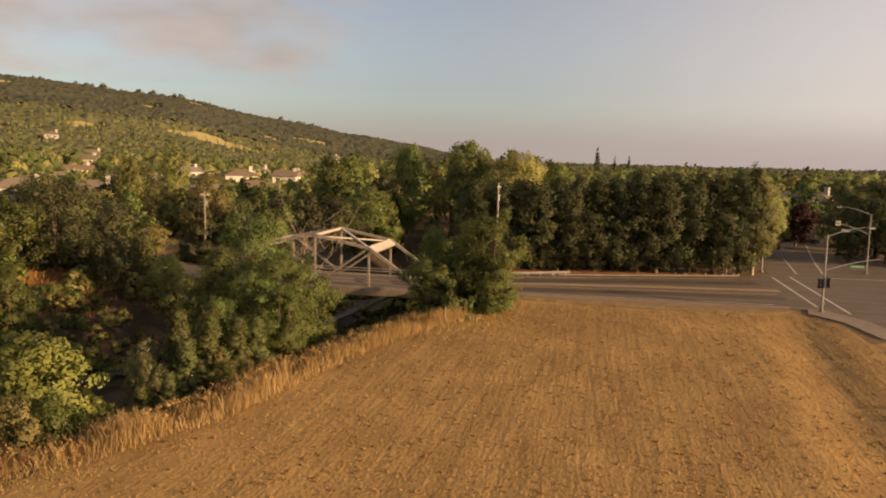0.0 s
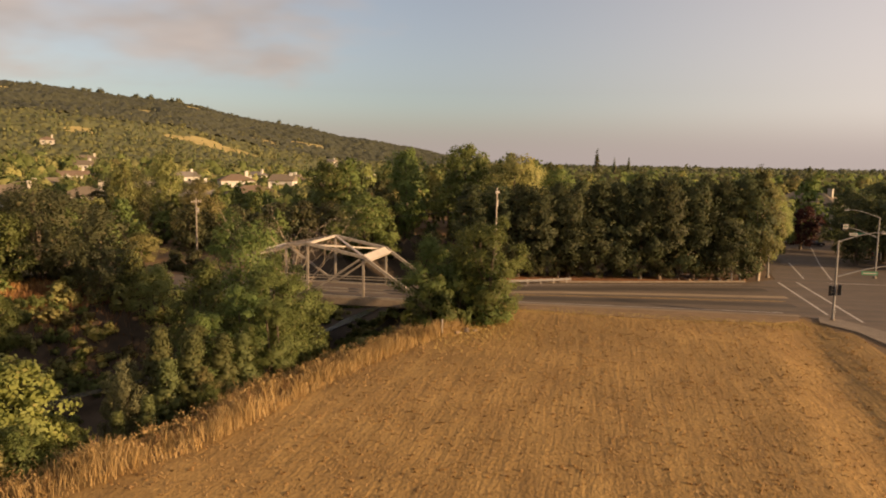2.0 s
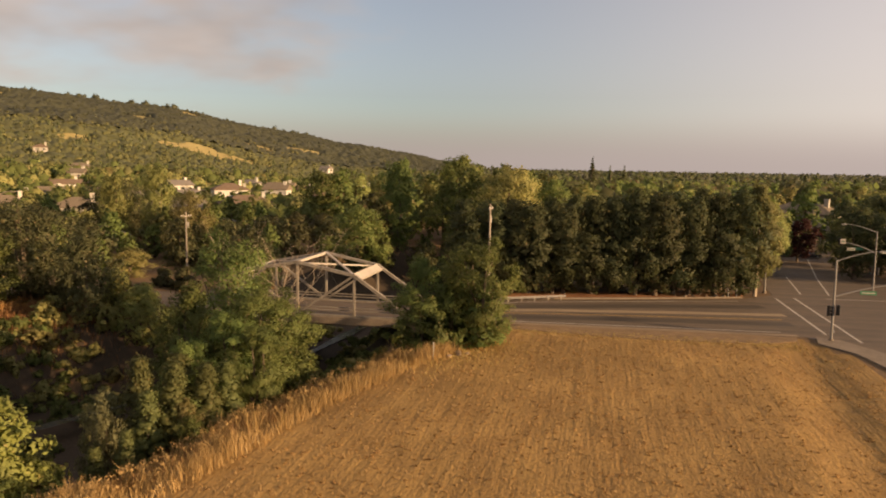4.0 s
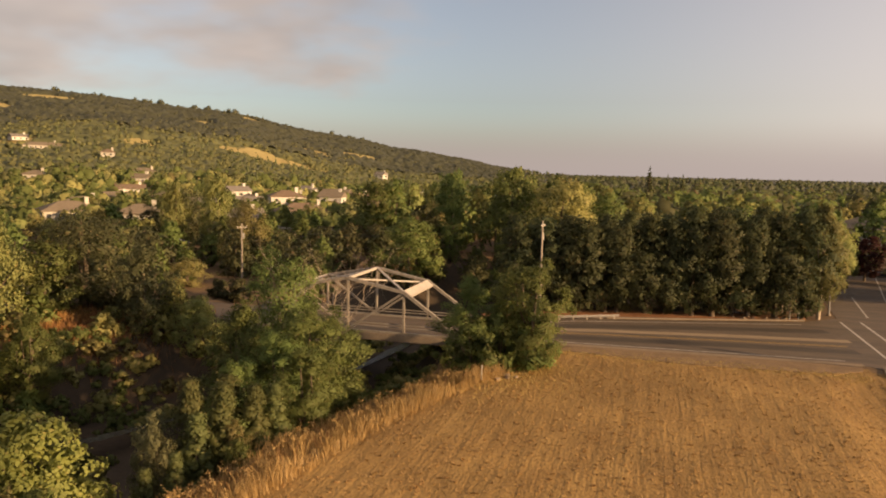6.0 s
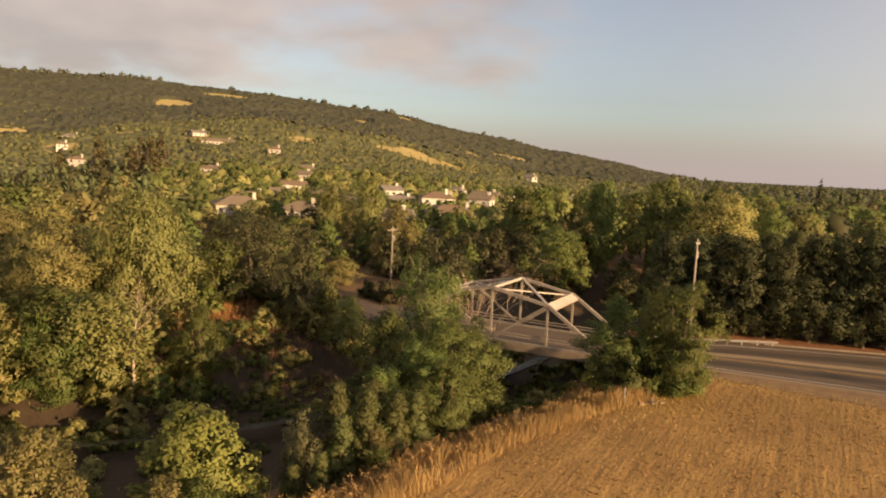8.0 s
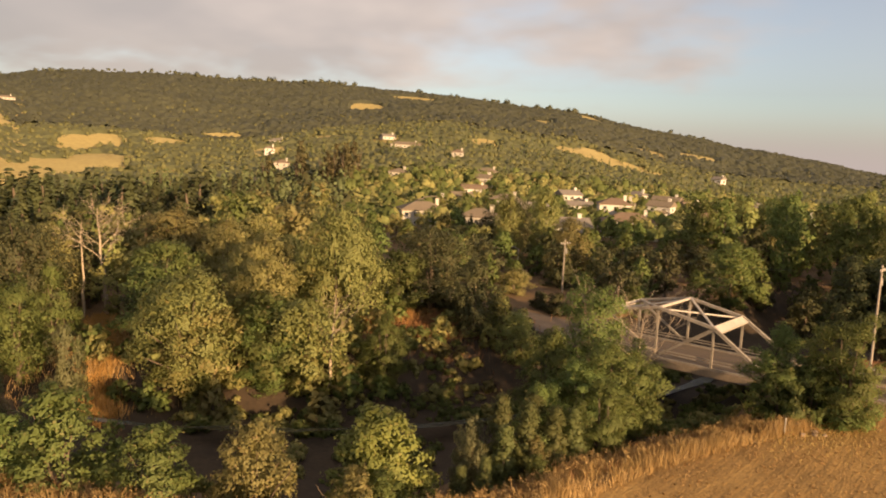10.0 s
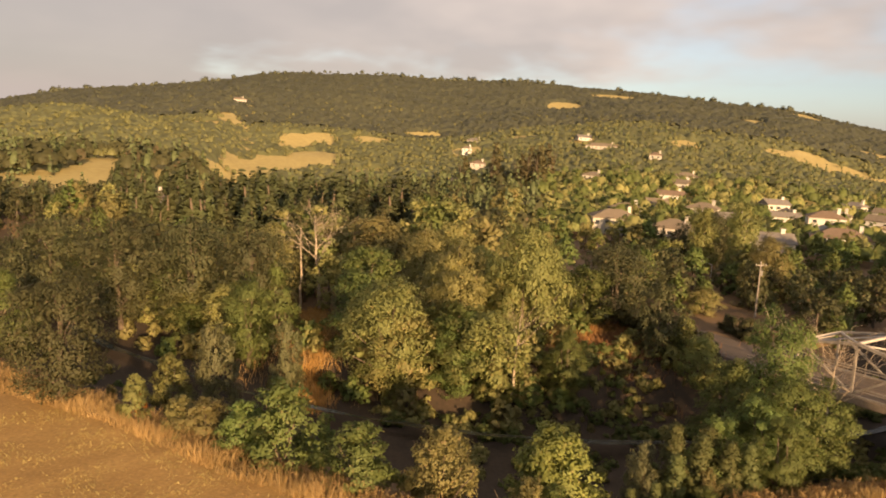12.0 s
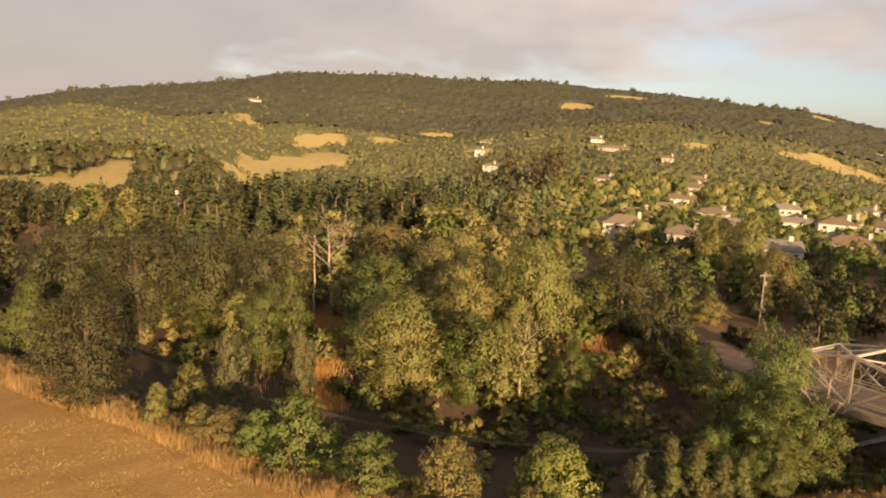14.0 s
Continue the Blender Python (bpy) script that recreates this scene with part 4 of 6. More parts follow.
def house(x, y, ridge, w, d, roof, hip, skew, wall, label, wing=True, open_front=True):
    """A family house turned to face the camera: walls, tiled roof, windows with frames, chimney, a lower wing."""
    z = float(land(x, y)) - 0.3
    high = max(ridge - z, 5.0)
    rise = min(d * 0.24, high * 0.45)
    eave = high - rise
    t = thing("house", x, y, z, math.degrees(math.atan2(-x, y)) + skew, label, "house")
    bm = box(bmesh.new(), -w / 2, w / 2, -d / 2, d / 2, 0, eave)
    if not hip:
        for s in (-1, 1):
            a = bm.verts.new((s * w / 2, -d / 2, eave))
            b, c = bm.verts.new((s * w / 2, d / 2, eave)), bm.verts.new((s * w / 2, 0, eave + rise * 0.93))
            bm.faces.new((a, b, c))
    part("wall", bm, wall, t)
    me_roof = roof_bmesh(w, d, rise, 0.5, hip)
    part("roof", me_roof, roof, t).location = (0, 0, eave)
    bm = box(bmesh.new(), w * 0.28, w * 0.28 + 1.1, -0.5, 0.5, eave, high + 0.9)
    box(bm, w * 0.28 - 0.1, w * 0.28 + 1.2, -0.6, 0.6, high + 0.9, high + 1.1)
    part("chimney", bm, wall, t)
    n = max(2, int(w / 3.2))
    for row in range(2 if eave > 5 else 1):
        zc = eave - 1.5 - row * 2.8
        for k in range(n):
            xc = (k + 0.5) / n * w - w / 2
            win = part("window", box(bmesh.new(), xc - 0.75, xc + 0.75, -d / 2 - 0.05, -d / 2 + 0.03, zc - 0.65, zc + 0.65), WHITE, t)
            part("pane", box(bmesh.new(), xc - 0.62, xc + 0.62, -d / 2 - 0.065, -d / 2, zc - 0.53, zc + 0.53), GLASS, win)
        win = part("window", box(bmesh.new(), w / 2 - 0.03, w / 2 + 0.05, -0.75, 0.75, zc - 0.65, zc + 0.65), WHITE, t)
        part("pane", box(bmesh.new(), w / 2, w / 2 + 0.065, -0.62, 0.62, zc - 0.53, zc + 0.53), GLASS, win)
    if wing:
        ww, wd, we = w * 0.42, d * 0.55, max(eave - 2.4, 2.6)
        bm = box(bmesh.new(), w / 2 - ww - 0.4, w / 2 - 0.4, -d / 2 - wd, -d / 2 - 0.02, 0, we)
        wg = part("wing", bm, wall, t)
        rb = roof_bmesh(wd + 0.6, ww, ww * 0.26, 0.4, False)
        bmesh.ops.transform(rb, matrix=pose(w / 2 - ww / 2 - 0.4, -d / 2 - wd / 2 + 0.4, we, 0, 0, 90), verts=rb.verts)
        part("wing_roof", rb, roof, wg)
        gb = bmesh.new()
        yy = -d / 2 - wd
        tri = [gb.verts.new(c) for c in ((w / 2 - ww - 0.4, yy, we), (w / 2 - 0.4, yy, we), (w / 2 - ww / 2 - 0.4, yy, we + ww * 0.24))]
        gb.faces.new(tri)
        got = bmesh.ops.extrude_face_region(gb, geom=list(gb.faces))["geom"]
        bmesh.ops.translate(gb, vec=(0, 0.2, 0), verts=[v for v in got if isinstance(v, bmesh.types.BMVert)])
        part("gable", gb, wall, wg)
        xc = w / 2 - ww / 2 - 0.4
        win = part("window", box(bmesh.new(), xc - 0.8, xc + 0.8, yy - 0.05, yy + 0.02, we - 1.9, we - 0.5), WHITE, wg)
    HOUSES.append((x, y, max(w, d) * 0.55 + 2.0))
    # tree-free discs towards the camera, so the front stays in view
    gap = Vector((-x, -y)).normalized()
    for k in (1, 2) if open_front else ():
        HOUSES.append((x + gap.x * k * 7, y + gap.y * k * 7, w * 0.22))
    return t


# the first four discs only keep the camera's view of the street lamp clear
HOUSES = [(-95, 149, 5), (-89, 139, 5), (-83, 129, 5), (-77, 120, 5)]
for x, y, ridge, w, d, roof, hip, skew, wall in [
        (-168, 195, 8.1, 16, 11, ROOF_TAN, True, 12, STUCCO), (-136, 186, 8.6, 12, 10, ROOF_TAN, True, -8, STUCCO),
        (-108, 190, 8.2, 14, 10, ROOF_GREY, False, 14, WHITE), (-108, 231, 8.2, 17, 11, ROOF_RED, True, 8, WHITE),
        (-181, 313, 10.4, 10, 9, ROOF_GREY, False, 28, WHITE), (-130, 262, 11.0, 12, 9, ROOF_RED, True, 10, WHITE),
        (-119, 280, 10.4, 9, 8, ROOF_TAN, False, -15, WHITE), (-95, 262, 8.4, 13, 9, ROOF_RED, True, 20, STUCCO)]:
    name = {ROOF_TAN: "tan tiled", ROOF_RED: "red tiled", ROOF_GREY: "grey shingled"}[roof]
    house(x, y, ridge, w, d, roof, hip, skew, wall, f"two-storey pale house with a {name} roof among trees")
for x, y, ridge, w, d, roof, hip, skew, wall in [
        (-280, 378, 15.5, 14, 9, ROOF_TAN, True, 5, STUCCO), (-415, 447, 22, 26, 10, ROOF_TAN, True, 5, STUCCO),
        (-454, 465, 28, 12, 9, ROOF_GREY, False, 20, WHITE), (-547, 419, 27, 13, 9, ROOF_GREY, True, 0, STUCCO),
        (-346, 217, 2.5, 16, 9, ROOF_TAN, True, 10, STUCCO), (-178, 127, 0.5, 12, 9, ROOF_GREY, True, 10, STUCCO),
        (-237, 103, -5.5, 9, 8, ROOF_RED, False, 20, WHITE), (-884, 315, 58, 22, 11, ROOF_TAN, True, 0, STUCCO)]:
    house(x, y, ridge, w, d, roof, hip, skew, wall, "pale house far off among the wooded slopes", wing=False)
for x, y, ridge, w, d, roof, hip, skew, wall in [
        (56, 216, 10.5, 18, 11, ROOF_TAN, True, -20, STUCCO), (80, 205, 10.5, 15, 11, ROOF_GREY, True, 15, STUCCO),
        (-210, 268, 8, 9, 8, ROOF_TAN, False, 10, WHITE), (-181, 262, 9, 12, 9, ROOF_TAN, True, -12, STUCCO),
        (-150, 236, 8.5, 11, 9, ROOF_GREY, False, 30, STUCCO), (-70, 285, 9, 12, 9, ROOF_TAN, True, 10, WHITE)]:
    house(x, y, ridge, w, d, roof, hip, skew, wall, "pale suburban house with a low pitched roof", wing=False)
yard = np.random.default_rng(55)
for k, (x, y) in enumerate([(-146, 346), (-112, 368), (-94, 325), (-130, 336), (-155, 317), (-169, 360), (-250, 337), (-336, 417), (-500, 376),
                            (-212, 587), (-264, 64), (-326, 136), (-355, 263), (-344, 217), (-258, 118), (-228, 300), (-300, 320), (-70, 345), (-52, 318),
                            (-405, 316), (-196, 232), (-160, 285)]):
    w = yard.uniform(8, 14) if math.hypot(x, y) < 400 else yard.uniform(7, 10)
    house(x, y, float(land(x, y)) + yard.uniform(6.5, 8), w, yard.uniform(7.5, 9.5), (ROOF_TAN, ROOF_GREY, ROOF_TAN, ROOF_RED)[k % 4], k % 3 > 0, yard.uniform(-30, 30), (WHITE, STUCCO)[k % 3 == 1],
          "pale house half hidden among trees on the valley floor", wing=k % 2 == 0, open_front=math.hypot(x, y) < 400)

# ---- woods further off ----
# Upper-slope canopy leaf: cloud shade on the hill is put into its colour.
LEAF_CLOUD_SHADE = leaf_material("cloud_shaded_oak_leaf", (0.057, 0.063, 0.039), (0.097, 0.103, 0.061), translucent=0.2, tree_spread=0.05, grain=0.09)
FAR_KINDS = []
for seed, shape, leaf, low, nm, lab in [(21, "round", LEAF_OLIVE, 0.1, "oak_tree", L_OAK), (22, "poplar", LEAF_GREEN, 0.08, "cottonwood_tree", L_COT),
                                        (23, "round", LEAF_DARK, 0.1, "oak_tree", "dense dark evergreen oak with small leaves"), (24, "oak", LEAF_LIGHT, 0.1, "broadleaf_tree", "yellow-green broadleaf tree among the woods"),
                                        (25, "cone", LEAF_FIR, 0.05, "conifer_tree", "dark pointed conifer among broadleaf trees")]:
    FAR_KINDS.append(tree_kind(nm, seed, 13, 5.2 if shape != "cone" else 2.2, low, shape, leaf, BARK, 34 if shape != "cone" else 46, 1250 if shape != "cone" else 3200, 0.42 if shape != "cone" else 0.27, lab, clump=0.36, fine=2))


def belt(rng, count, place, heights, keep, weights, group):
    made = 0
    for _ in range(count * 12):
        x, y = place(rng)
        if made >= count:
            break
        if not keep(x, y):
            continue
        k = rng.choice(5, p=weights)
        h = rng.uniform(*heights) * (1.15 if k in (1, 4) else 1.0)
        z, far = float(land(x, y)), math.hypot(x, y)
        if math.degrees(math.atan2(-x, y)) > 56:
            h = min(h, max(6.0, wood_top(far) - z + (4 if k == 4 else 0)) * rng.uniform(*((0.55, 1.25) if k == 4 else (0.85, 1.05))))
        if open_verge(x, y):
            made += 1
            continue
        plant(FAR_KINDS[k], x, y, float(land(x, y)) - 0.3, h, h * rng.uniform(0.34, 0.48) * (0.78 if k == 4 else 1), group=group)
        made += 1


def open_verge(x, y):
    """The bare verge between the far utility pole and the road, kept clear along the camera's line of sight."""
    u = min(1.0, max(0.0, ((x + 65) * 17 + (120 - y) * 28) / (17 * 17 + 28 * 28)))
    return math.hypot(x + 65 - 17 * u, y - 120 + 28 * u) < 5.5


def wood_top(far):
    """The cap on the valley wood's roof, falling away from the creek, fitted to the camera's sight lines."""
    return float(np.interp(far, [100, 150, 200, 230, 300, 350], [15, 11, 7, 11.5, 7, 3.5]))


def polar(a0, a1, r0, r1):
    def place(rng):
        a, r = math.radians(rng.uniform(a0, a1)), math.sqrt(rng.uniform(r0 * r0, r1 * r1))
        return -r * math.sin(a), r * math.cos(a)
    return place


def clear(x, y):
    if inside(np.array(x), np.array(y), FIELD) or inside(np.array(x), np.array(y), ROAD):
        return False
    if polyline_distance(np.array(x), np.array(y), CREEK) < 16 and math.hypot(x, y) < 150:
        return False
    if abs(y - 97) < 9 and -122 < x < -10:
        return False
    return all((x - hx) ** 2 + (y - hy) ** 2 > hr * hr for hx, hy, hr in HOUSES)


rng = np.random.default_rng(31)
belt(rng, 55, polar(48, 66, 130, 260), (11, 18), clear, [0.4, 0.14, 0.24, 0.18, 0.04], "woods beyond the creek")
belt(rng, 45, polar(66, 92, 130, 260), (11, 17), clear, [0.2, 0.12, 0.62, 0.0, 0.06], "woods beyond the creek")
belt(rng, 34, polar(36, 48, 125, 260), (6, 10), clear, [0.3, 0.25, 0.25, 0.2, 0.0], "trees among the houses")
# mostly dark oaks here, their colour standing in for shade behind the bridge
belt(rng, 62, polar(10, 40, 110, 170), (5.5, 9.5), clear, [0.1, 0.2, 0.7, 0.0, 0.0], "trees beyond the bridge")
belt(rng, 75, polar(18, 40, 165, 310), (6, 9.5), clear, [0.2, 0.35, 0.2, 0.2, 0.05], "trees among the houses")
belt(rng, 26, polar(-14, 3, 150, 260), (10, 12.6), clear, [0.25, 0.35, 0.15, 0.25, 0.0], "tall trees behind the roadside row")
belt(rng, 26, polar(3, 18, 165, 260), (12, 17), clear, [0.2, 0.4, 0.15, 0.25, 0.0], "tall trees behind the roadside row")
belt(rng, 50, polar(-26, -12, 165, 300), (10, 15), clear, [0.2, 0.35, 0.25, 0.15, 0.05], "street trees across the road")


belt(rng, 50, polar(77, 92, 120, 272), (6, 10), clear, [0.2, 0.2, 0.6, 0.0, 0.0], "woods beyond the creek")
belt(rng, 150, polar(56, 79, 220, 340), (18, 27), clear, [0, 0, 0, 0, 1.0], "dark conifers beyond the woods")
euc = tree_kind("eucalyptus_tree", 28, 24, 5.5, 0.08, "poplar", LEAF_EUC, BARK, 34, 1400, 0.6, "tall brownish eucalyptus with pale trunks", clump=0.34, stems=2)
for k in range(11):
    a, r = math.radians(rng.uniform(46.5, 53.5)), rng.uniform(400, 450)
    x, y = -r * math.sin(a), r * math.cos(a)
    plant(euc, x, y, float(land(x, y)) - 0.5, rng.uniform(20, 27), rng.uniform(4.5, 6.5), group="eucalyptus grove on the slope")


def far_trees(name, rng, xs, ys, hs, leaf, per, size, label, core=True):
    """Crowns of a distant wood: for each tree an uneven dome with leaf sprays standing off it, all in one mesh."""
    n = len(xs)
    zs = land(xs, ys)
    way = rng.normal(size=(n, per, 3))
    way[..., 2] = np.abs(way[..., 2]) * 1.1 - 0.2
    way /= np.linalg.norm(way, axis=-1, keepdims=True)
    wide = hs[:, None, None] * (0.46, 0.46, 0.5)
    mid = np.stack([xs, ys, zs + hs * 0.5], -1)[:, None]
    p = (mid + way * wide * rng.uniform(0.8, 1.08, (n, per, 1))).reshape(-1, 3)
    if leaf == LEAF_FIR:
        up = rng.random((n, per)) ** 1.4
        ring = hs[:, None] * 0.27 * (1.04 - up) * rng.uniform(0.75, 1.1, (n, per))
        turn = rng.uniform(0, 6.283, (n, per))
        way = np.stack([np.cos(turn), np.sin(turn), np.full((n, per), 0.35)], -1)
        p = np.stack([xs[:, None] + ring * np.cos(turn), ys[:, None] + ring * np.sin(turn), zs[:, None] + hs[:, None] * (0.06 + 1.3 * up)], -1).reshape(-1, 3)
        wide = hs[:, None, None] * (0.16, 0.16, 0.45)
    w = way.reshape(-1, 3)
    nrm = w + rng.normal(size=w.shape) * 0.4 + (0, 0, 0.2)
    nrm /= np.linalg.norm(nrm, axis=1, keepdims=True)
    a = np.cross(nrm, rng.normal(size=w.shape))
    a /= np.linalg.norm(a, axis=1, keepdims=True)
    b = np.cross(nrm, a)
    s = (np.repeat(hs, per) * size * rng.uniform(0.7, 1.3, n * per))[:, None]
    v = np.stack([p + a * s, p + b * s * 0.75, p - a * s, p - b * s * 0.75], 1).reshape(-1, 3)
    # Normals leaned towards the sun side, so crowns shade lighter than their shape.
    soft = np.repeat(w + nrm * 0.3 + (0.3, -0.25, 0.4), 4, 0)
    f = np.arange(4 * len(p)).reshape(-1, 4)
    if core:
        rings, seg = (-0.4, 0.3, 0.9), 5
        ang = np.arange(seg) / seg * 6.283
        unit = np.array([(math.sqrt(1 - e * e) * math.cos(t), math.sqrt(1 - e * e) * math.sin(t), e) for e in rings for t in ang])
        dome = mid + unit[None] * wide * rng.uniform(0.5, 0.95, (n, len(unit), 1))
        quad = np.array([(r * seg + k, r * seg + (k + 1) % seg, (r + 1) * seg + (k + 1) % seg, (r + 1) * seg + k) for r in range(len(rings) - 1) for k in range(seg)])
        f = np.concatenate([f, len(v) + (np.arange(n)[:, None, None] * len(unit) + quad[None]).reshape(-1, 4)])
        v = np.concatenate([v, dome.reshape(-1, 3)])
        soft = np.concatenate([soft, np.tile(unit + (0.3, -0.25, 0.4), (n, 1))])
    soft /= np.linalg.norm(soft, axis=1, keepdims=True)
    ob = new(name, mesh_from(name, v, f, leaf, normals=soft))
    return tagged(ob, label, "woods", kind="stuff")


# grassy clearings on the hills: azimuth, distance, half widths in degrees and metres
CLEARINGS = [(81.6, 325, 2.2, 32), (80.6, 360, 2.2, 36), (79.2, 395, 1.6, 34), (84.8, 345, 1.7, 20), (71.2, 500, 1.0, 22), (69.6, 570, 1.7, 40), (67.2, 606, 2.0, 40), (64.6, 636, 1.6, 38),
             (66.0, 722, 1.1, 28), (64.2, 745, 1.0, 22), (60.4, 756, 1.4, 20), (72.6, 745, 1.2, 18), (71.0, 800, 0.7, 46), (60.4, 555, 1.2, 26), (75.5, 668, 0.9, 9),
             (30.5, 695, 0.9, 22), (29.0, 720, 1.1, 58), (27.6, 690, 1.2, 60), (26.2, 690, 1.2, 52), (24.8, 650, 1.2, 60), (23.6, 700, 0.9, 40), (25.2, 885, 1.2, 20), (22.0, 965, 1.4, 22),
             (30.0, 1325, 1.1, 60), (28.9, 1260, 0.9, 40), (62.3, 1395, 2.6, 26), (53, 640, 0.7, 12), (56.6, 850, 1.0, 12), (49, 690, 1.0, 16), (42, 880, 0.9, 20), (46, 1120, 1.0, 25), (43, 1300, 1.4, 22), (33, 1010, 0.8, 24), (37, 640, 0.8, 16)]


def wooded(x, y):
    az, r = np.degrees(np.arctan2(-x, y)), np.hypot(x, y)
    ok = np.ones(x.shape, bool)
    for a, d, wa, wr in CLEARINGS:
        ok &= ((az - a) / wa) ** 2 + ((r - d) / wr) ** 2 + 0.5 * waves(x, y, 70, 17) + 0.5 * waves(x, y, 26, 18) > 1
    for hx, hy, hr in HOUSES:
        ok &= (x - hx) ** 2 + (y - hy) ** 2 > hr * hr
    return ok


def scatter(rng, n, a0, a1, r0, r1):
    a, r = np.radians(rng.uniform(a0, a1, n)), rng.uniform(r0 ** 1.5, r1 ** 1.5, n) ** (1 / 1.5)
    x, y = -r * np.sin(a), r * np.cos(a)
    ok = wooded(x, y)
    return x[ok], y[ok]


rng = np.random.default_rng(41)
for leaf, count, a0, a1, r0, r1, hh, per, size in [
        (LEAF_DARK, 1000, 47, 100, 235, 460, (7, 13), 30, 0.075), (LEAF_FIR, 900, 47, 100, 225, 440, (7, 13), 30, 0.08),
        (LEAF_OLIVE, 700, 8, 47, 235, 460, (4, 9), 18, 0.085), (LEAF_GREEN, 800, 8, 47, 230, 480, (4, 10), 18, 0.085), (LEAF_LIGHT, 300, 10, 60, 240, 520, (4, 8), 18, 0.085),
        (LEAF_GREEN, 500, -40, 8, 230, 520, (8, 15), 34, 0.085), (LEAF_DARK, 500, -40, 8, 260, 520, (8, 15), 34, 0.085), (LEAF_FIR, 60, -40, 8, 300, 520, (9, 13), 40, 0.07),
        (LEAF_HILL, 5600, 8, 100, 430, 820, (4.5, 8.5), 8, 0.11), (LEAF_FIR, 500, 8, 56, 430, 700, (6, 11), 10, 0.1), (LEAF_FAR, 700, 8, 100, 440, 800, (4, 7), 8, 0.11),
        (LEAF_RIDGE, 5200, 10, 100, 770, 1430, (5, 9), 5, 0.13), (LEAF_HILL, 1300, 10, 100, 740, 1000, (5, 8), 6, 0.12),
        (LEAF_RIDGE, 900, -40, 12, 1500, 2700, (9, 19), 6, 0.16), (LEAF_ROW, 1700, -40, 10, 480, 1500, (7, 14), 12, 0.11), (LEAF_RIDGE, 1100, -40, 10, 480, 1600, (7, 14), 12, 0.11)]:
    xs, ys = scatter(rng, count, a0, a1, r0, r1)
    far_trees("distant_woods", rng, xs, ys, rng.uniform(*hh, len(xs)) * np.where((np.degrees(np.arctan2(-xs, ys)) > 52) & (np.hypot(xs, ys) < 360), 0.55, np.where(np.hypot(xs, ys) > 440, 0.72, 1.0)), leaf, per, size, "distant wooded slope of oak and mixed trees")


def canopy(name, a0, a1, r0, r1, gap, crown, label, leaf):
    """The closed roof of a far wood: rounded crowns, side by side and uneven in height, in one sheet over the slope."""
    rows, out = [], []
    r = np.arange(r0, r1, gap)
    nr, na = len(r), int(math.radians(a1 - a0) * (r0 + r1) / 2 / gap)
    az = np.radians(np.linspace(a0, a1, na))
    rr, aa = np.meshgrid(r, az, indexing="ij")
    x, y = -rr * np.sin(aa), rr * np.cos(aa)
    x, y = x + waves(x, y, 23, 71) * gap, y + waves(x, y, 19, 72) * gap
    best, tall = np.full(x.shape, 9e9), np.zeros(x.shape)
    ix, iy = np.floor(x / crown), np.floor(y / crown)
    for dx in (-1, 0, 1):
        for dy in (-1, 0, 1):
            cx, cy = ix + dx, iy + dy
            h1 = np.modf(np.abs(np.sin(cx * 127.1 + cy * 311.7) * 43758.5453))[0]
            h2 = np.modf(np.abs(np.sin(cx * 269.5 + cy * 183.3) * 43758.5453))[0]
            d = np.hypot(x - (cx + 0.15 + 0.7 * h1) * crown, y - (cy + 0.15 + 0.7 * h2) * crown)
            size = 0.55 + 0.75 * np.modf(h1 * 7.7 + h2 * 3.1)[0]
            top = size * crown * (0.08 + 0.92 * np.sqrt(np.clip(1 - (d / (crown * 0.62)) ** 2, 0, 1)))
            tall = np.maximum(tall, top)
    keep = wooded(x, y)
    rim = np.minimum.reduce([np.roll(keep, (s, t), (0, 1)) for s in (-2, 0, 2) for t in (-2, 0, 2)])
    z = land(x, y) + tall * np.where(rim, 0.7, 0.0) - np.where(rim, 0.0, 0.3)
    v = np.stack([x, y, z], -1).reshape(-1, 3)
    i, j = np.meshgrid(np.arange(nr - 1), np.arange(na - 1), indexing="ij")
    a = (i * na + j).ravel()
    f = np.stack([a, a + na, a + na + 1, a + 1], -1)
    f = f[keep.ravel()[f].all(1)]
    ob = new(name, mesh_from(name, v, f, leaf, True))
    return tagged(ob, label, "woods", kind="stuff")


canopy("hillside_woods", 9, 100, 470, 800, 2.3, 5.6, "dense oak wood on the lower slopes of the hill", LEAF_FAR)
canopy("hillside_woods", 9, 100, 798, 1430, 3.2, 7.0, "dense oak wood on the upper slopes of the hill", LEAF_CLOUD_SHADE)

# single trees that break the skyline
rng = np.random.default_rng(64)
a = np.radians(np.concatenate([rng.uniform(20, 90, 150), rng.normal(54, 5, 40), rng.normal(33, 2, 20)]))
r = RIDGE_R - rng.uniform(0, 30, len(a))
xs, ys = -r * np.sin(a), r * np.cos(a)
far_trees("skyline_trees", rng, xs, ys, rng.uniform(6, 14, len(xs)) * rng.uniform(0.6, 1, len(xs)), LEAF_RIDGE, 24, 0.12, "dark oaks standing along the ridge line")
for x, y, top, r in [(-20.2, 188, 19.5, 7), (-30, 187, 20.8, 6), (-44, 184, 20.4, 6), (-9.6, 199, 17, 6.5), (13, 219, 13.5, 6), (23.4, 219, 15.2, 7), (-58.6, 180, 17.9, 7),
                     (39.8, 196, 14.8, 6), (50.7, 194, 14.5, 6.5), (58, 178, 13, 5.5), (-2, 205, 14, 6), (30, 205, 14, 6)]:
    plant((FAR_KINDS[1], FAR_KINDS[3])[int(y) % 2], x, y, float(land(x, y)) - 0.2, top - float(land(x, y)), r, "tall sunlit yellow-green tree behind the roadside row", "tall trees behind the roadside row")
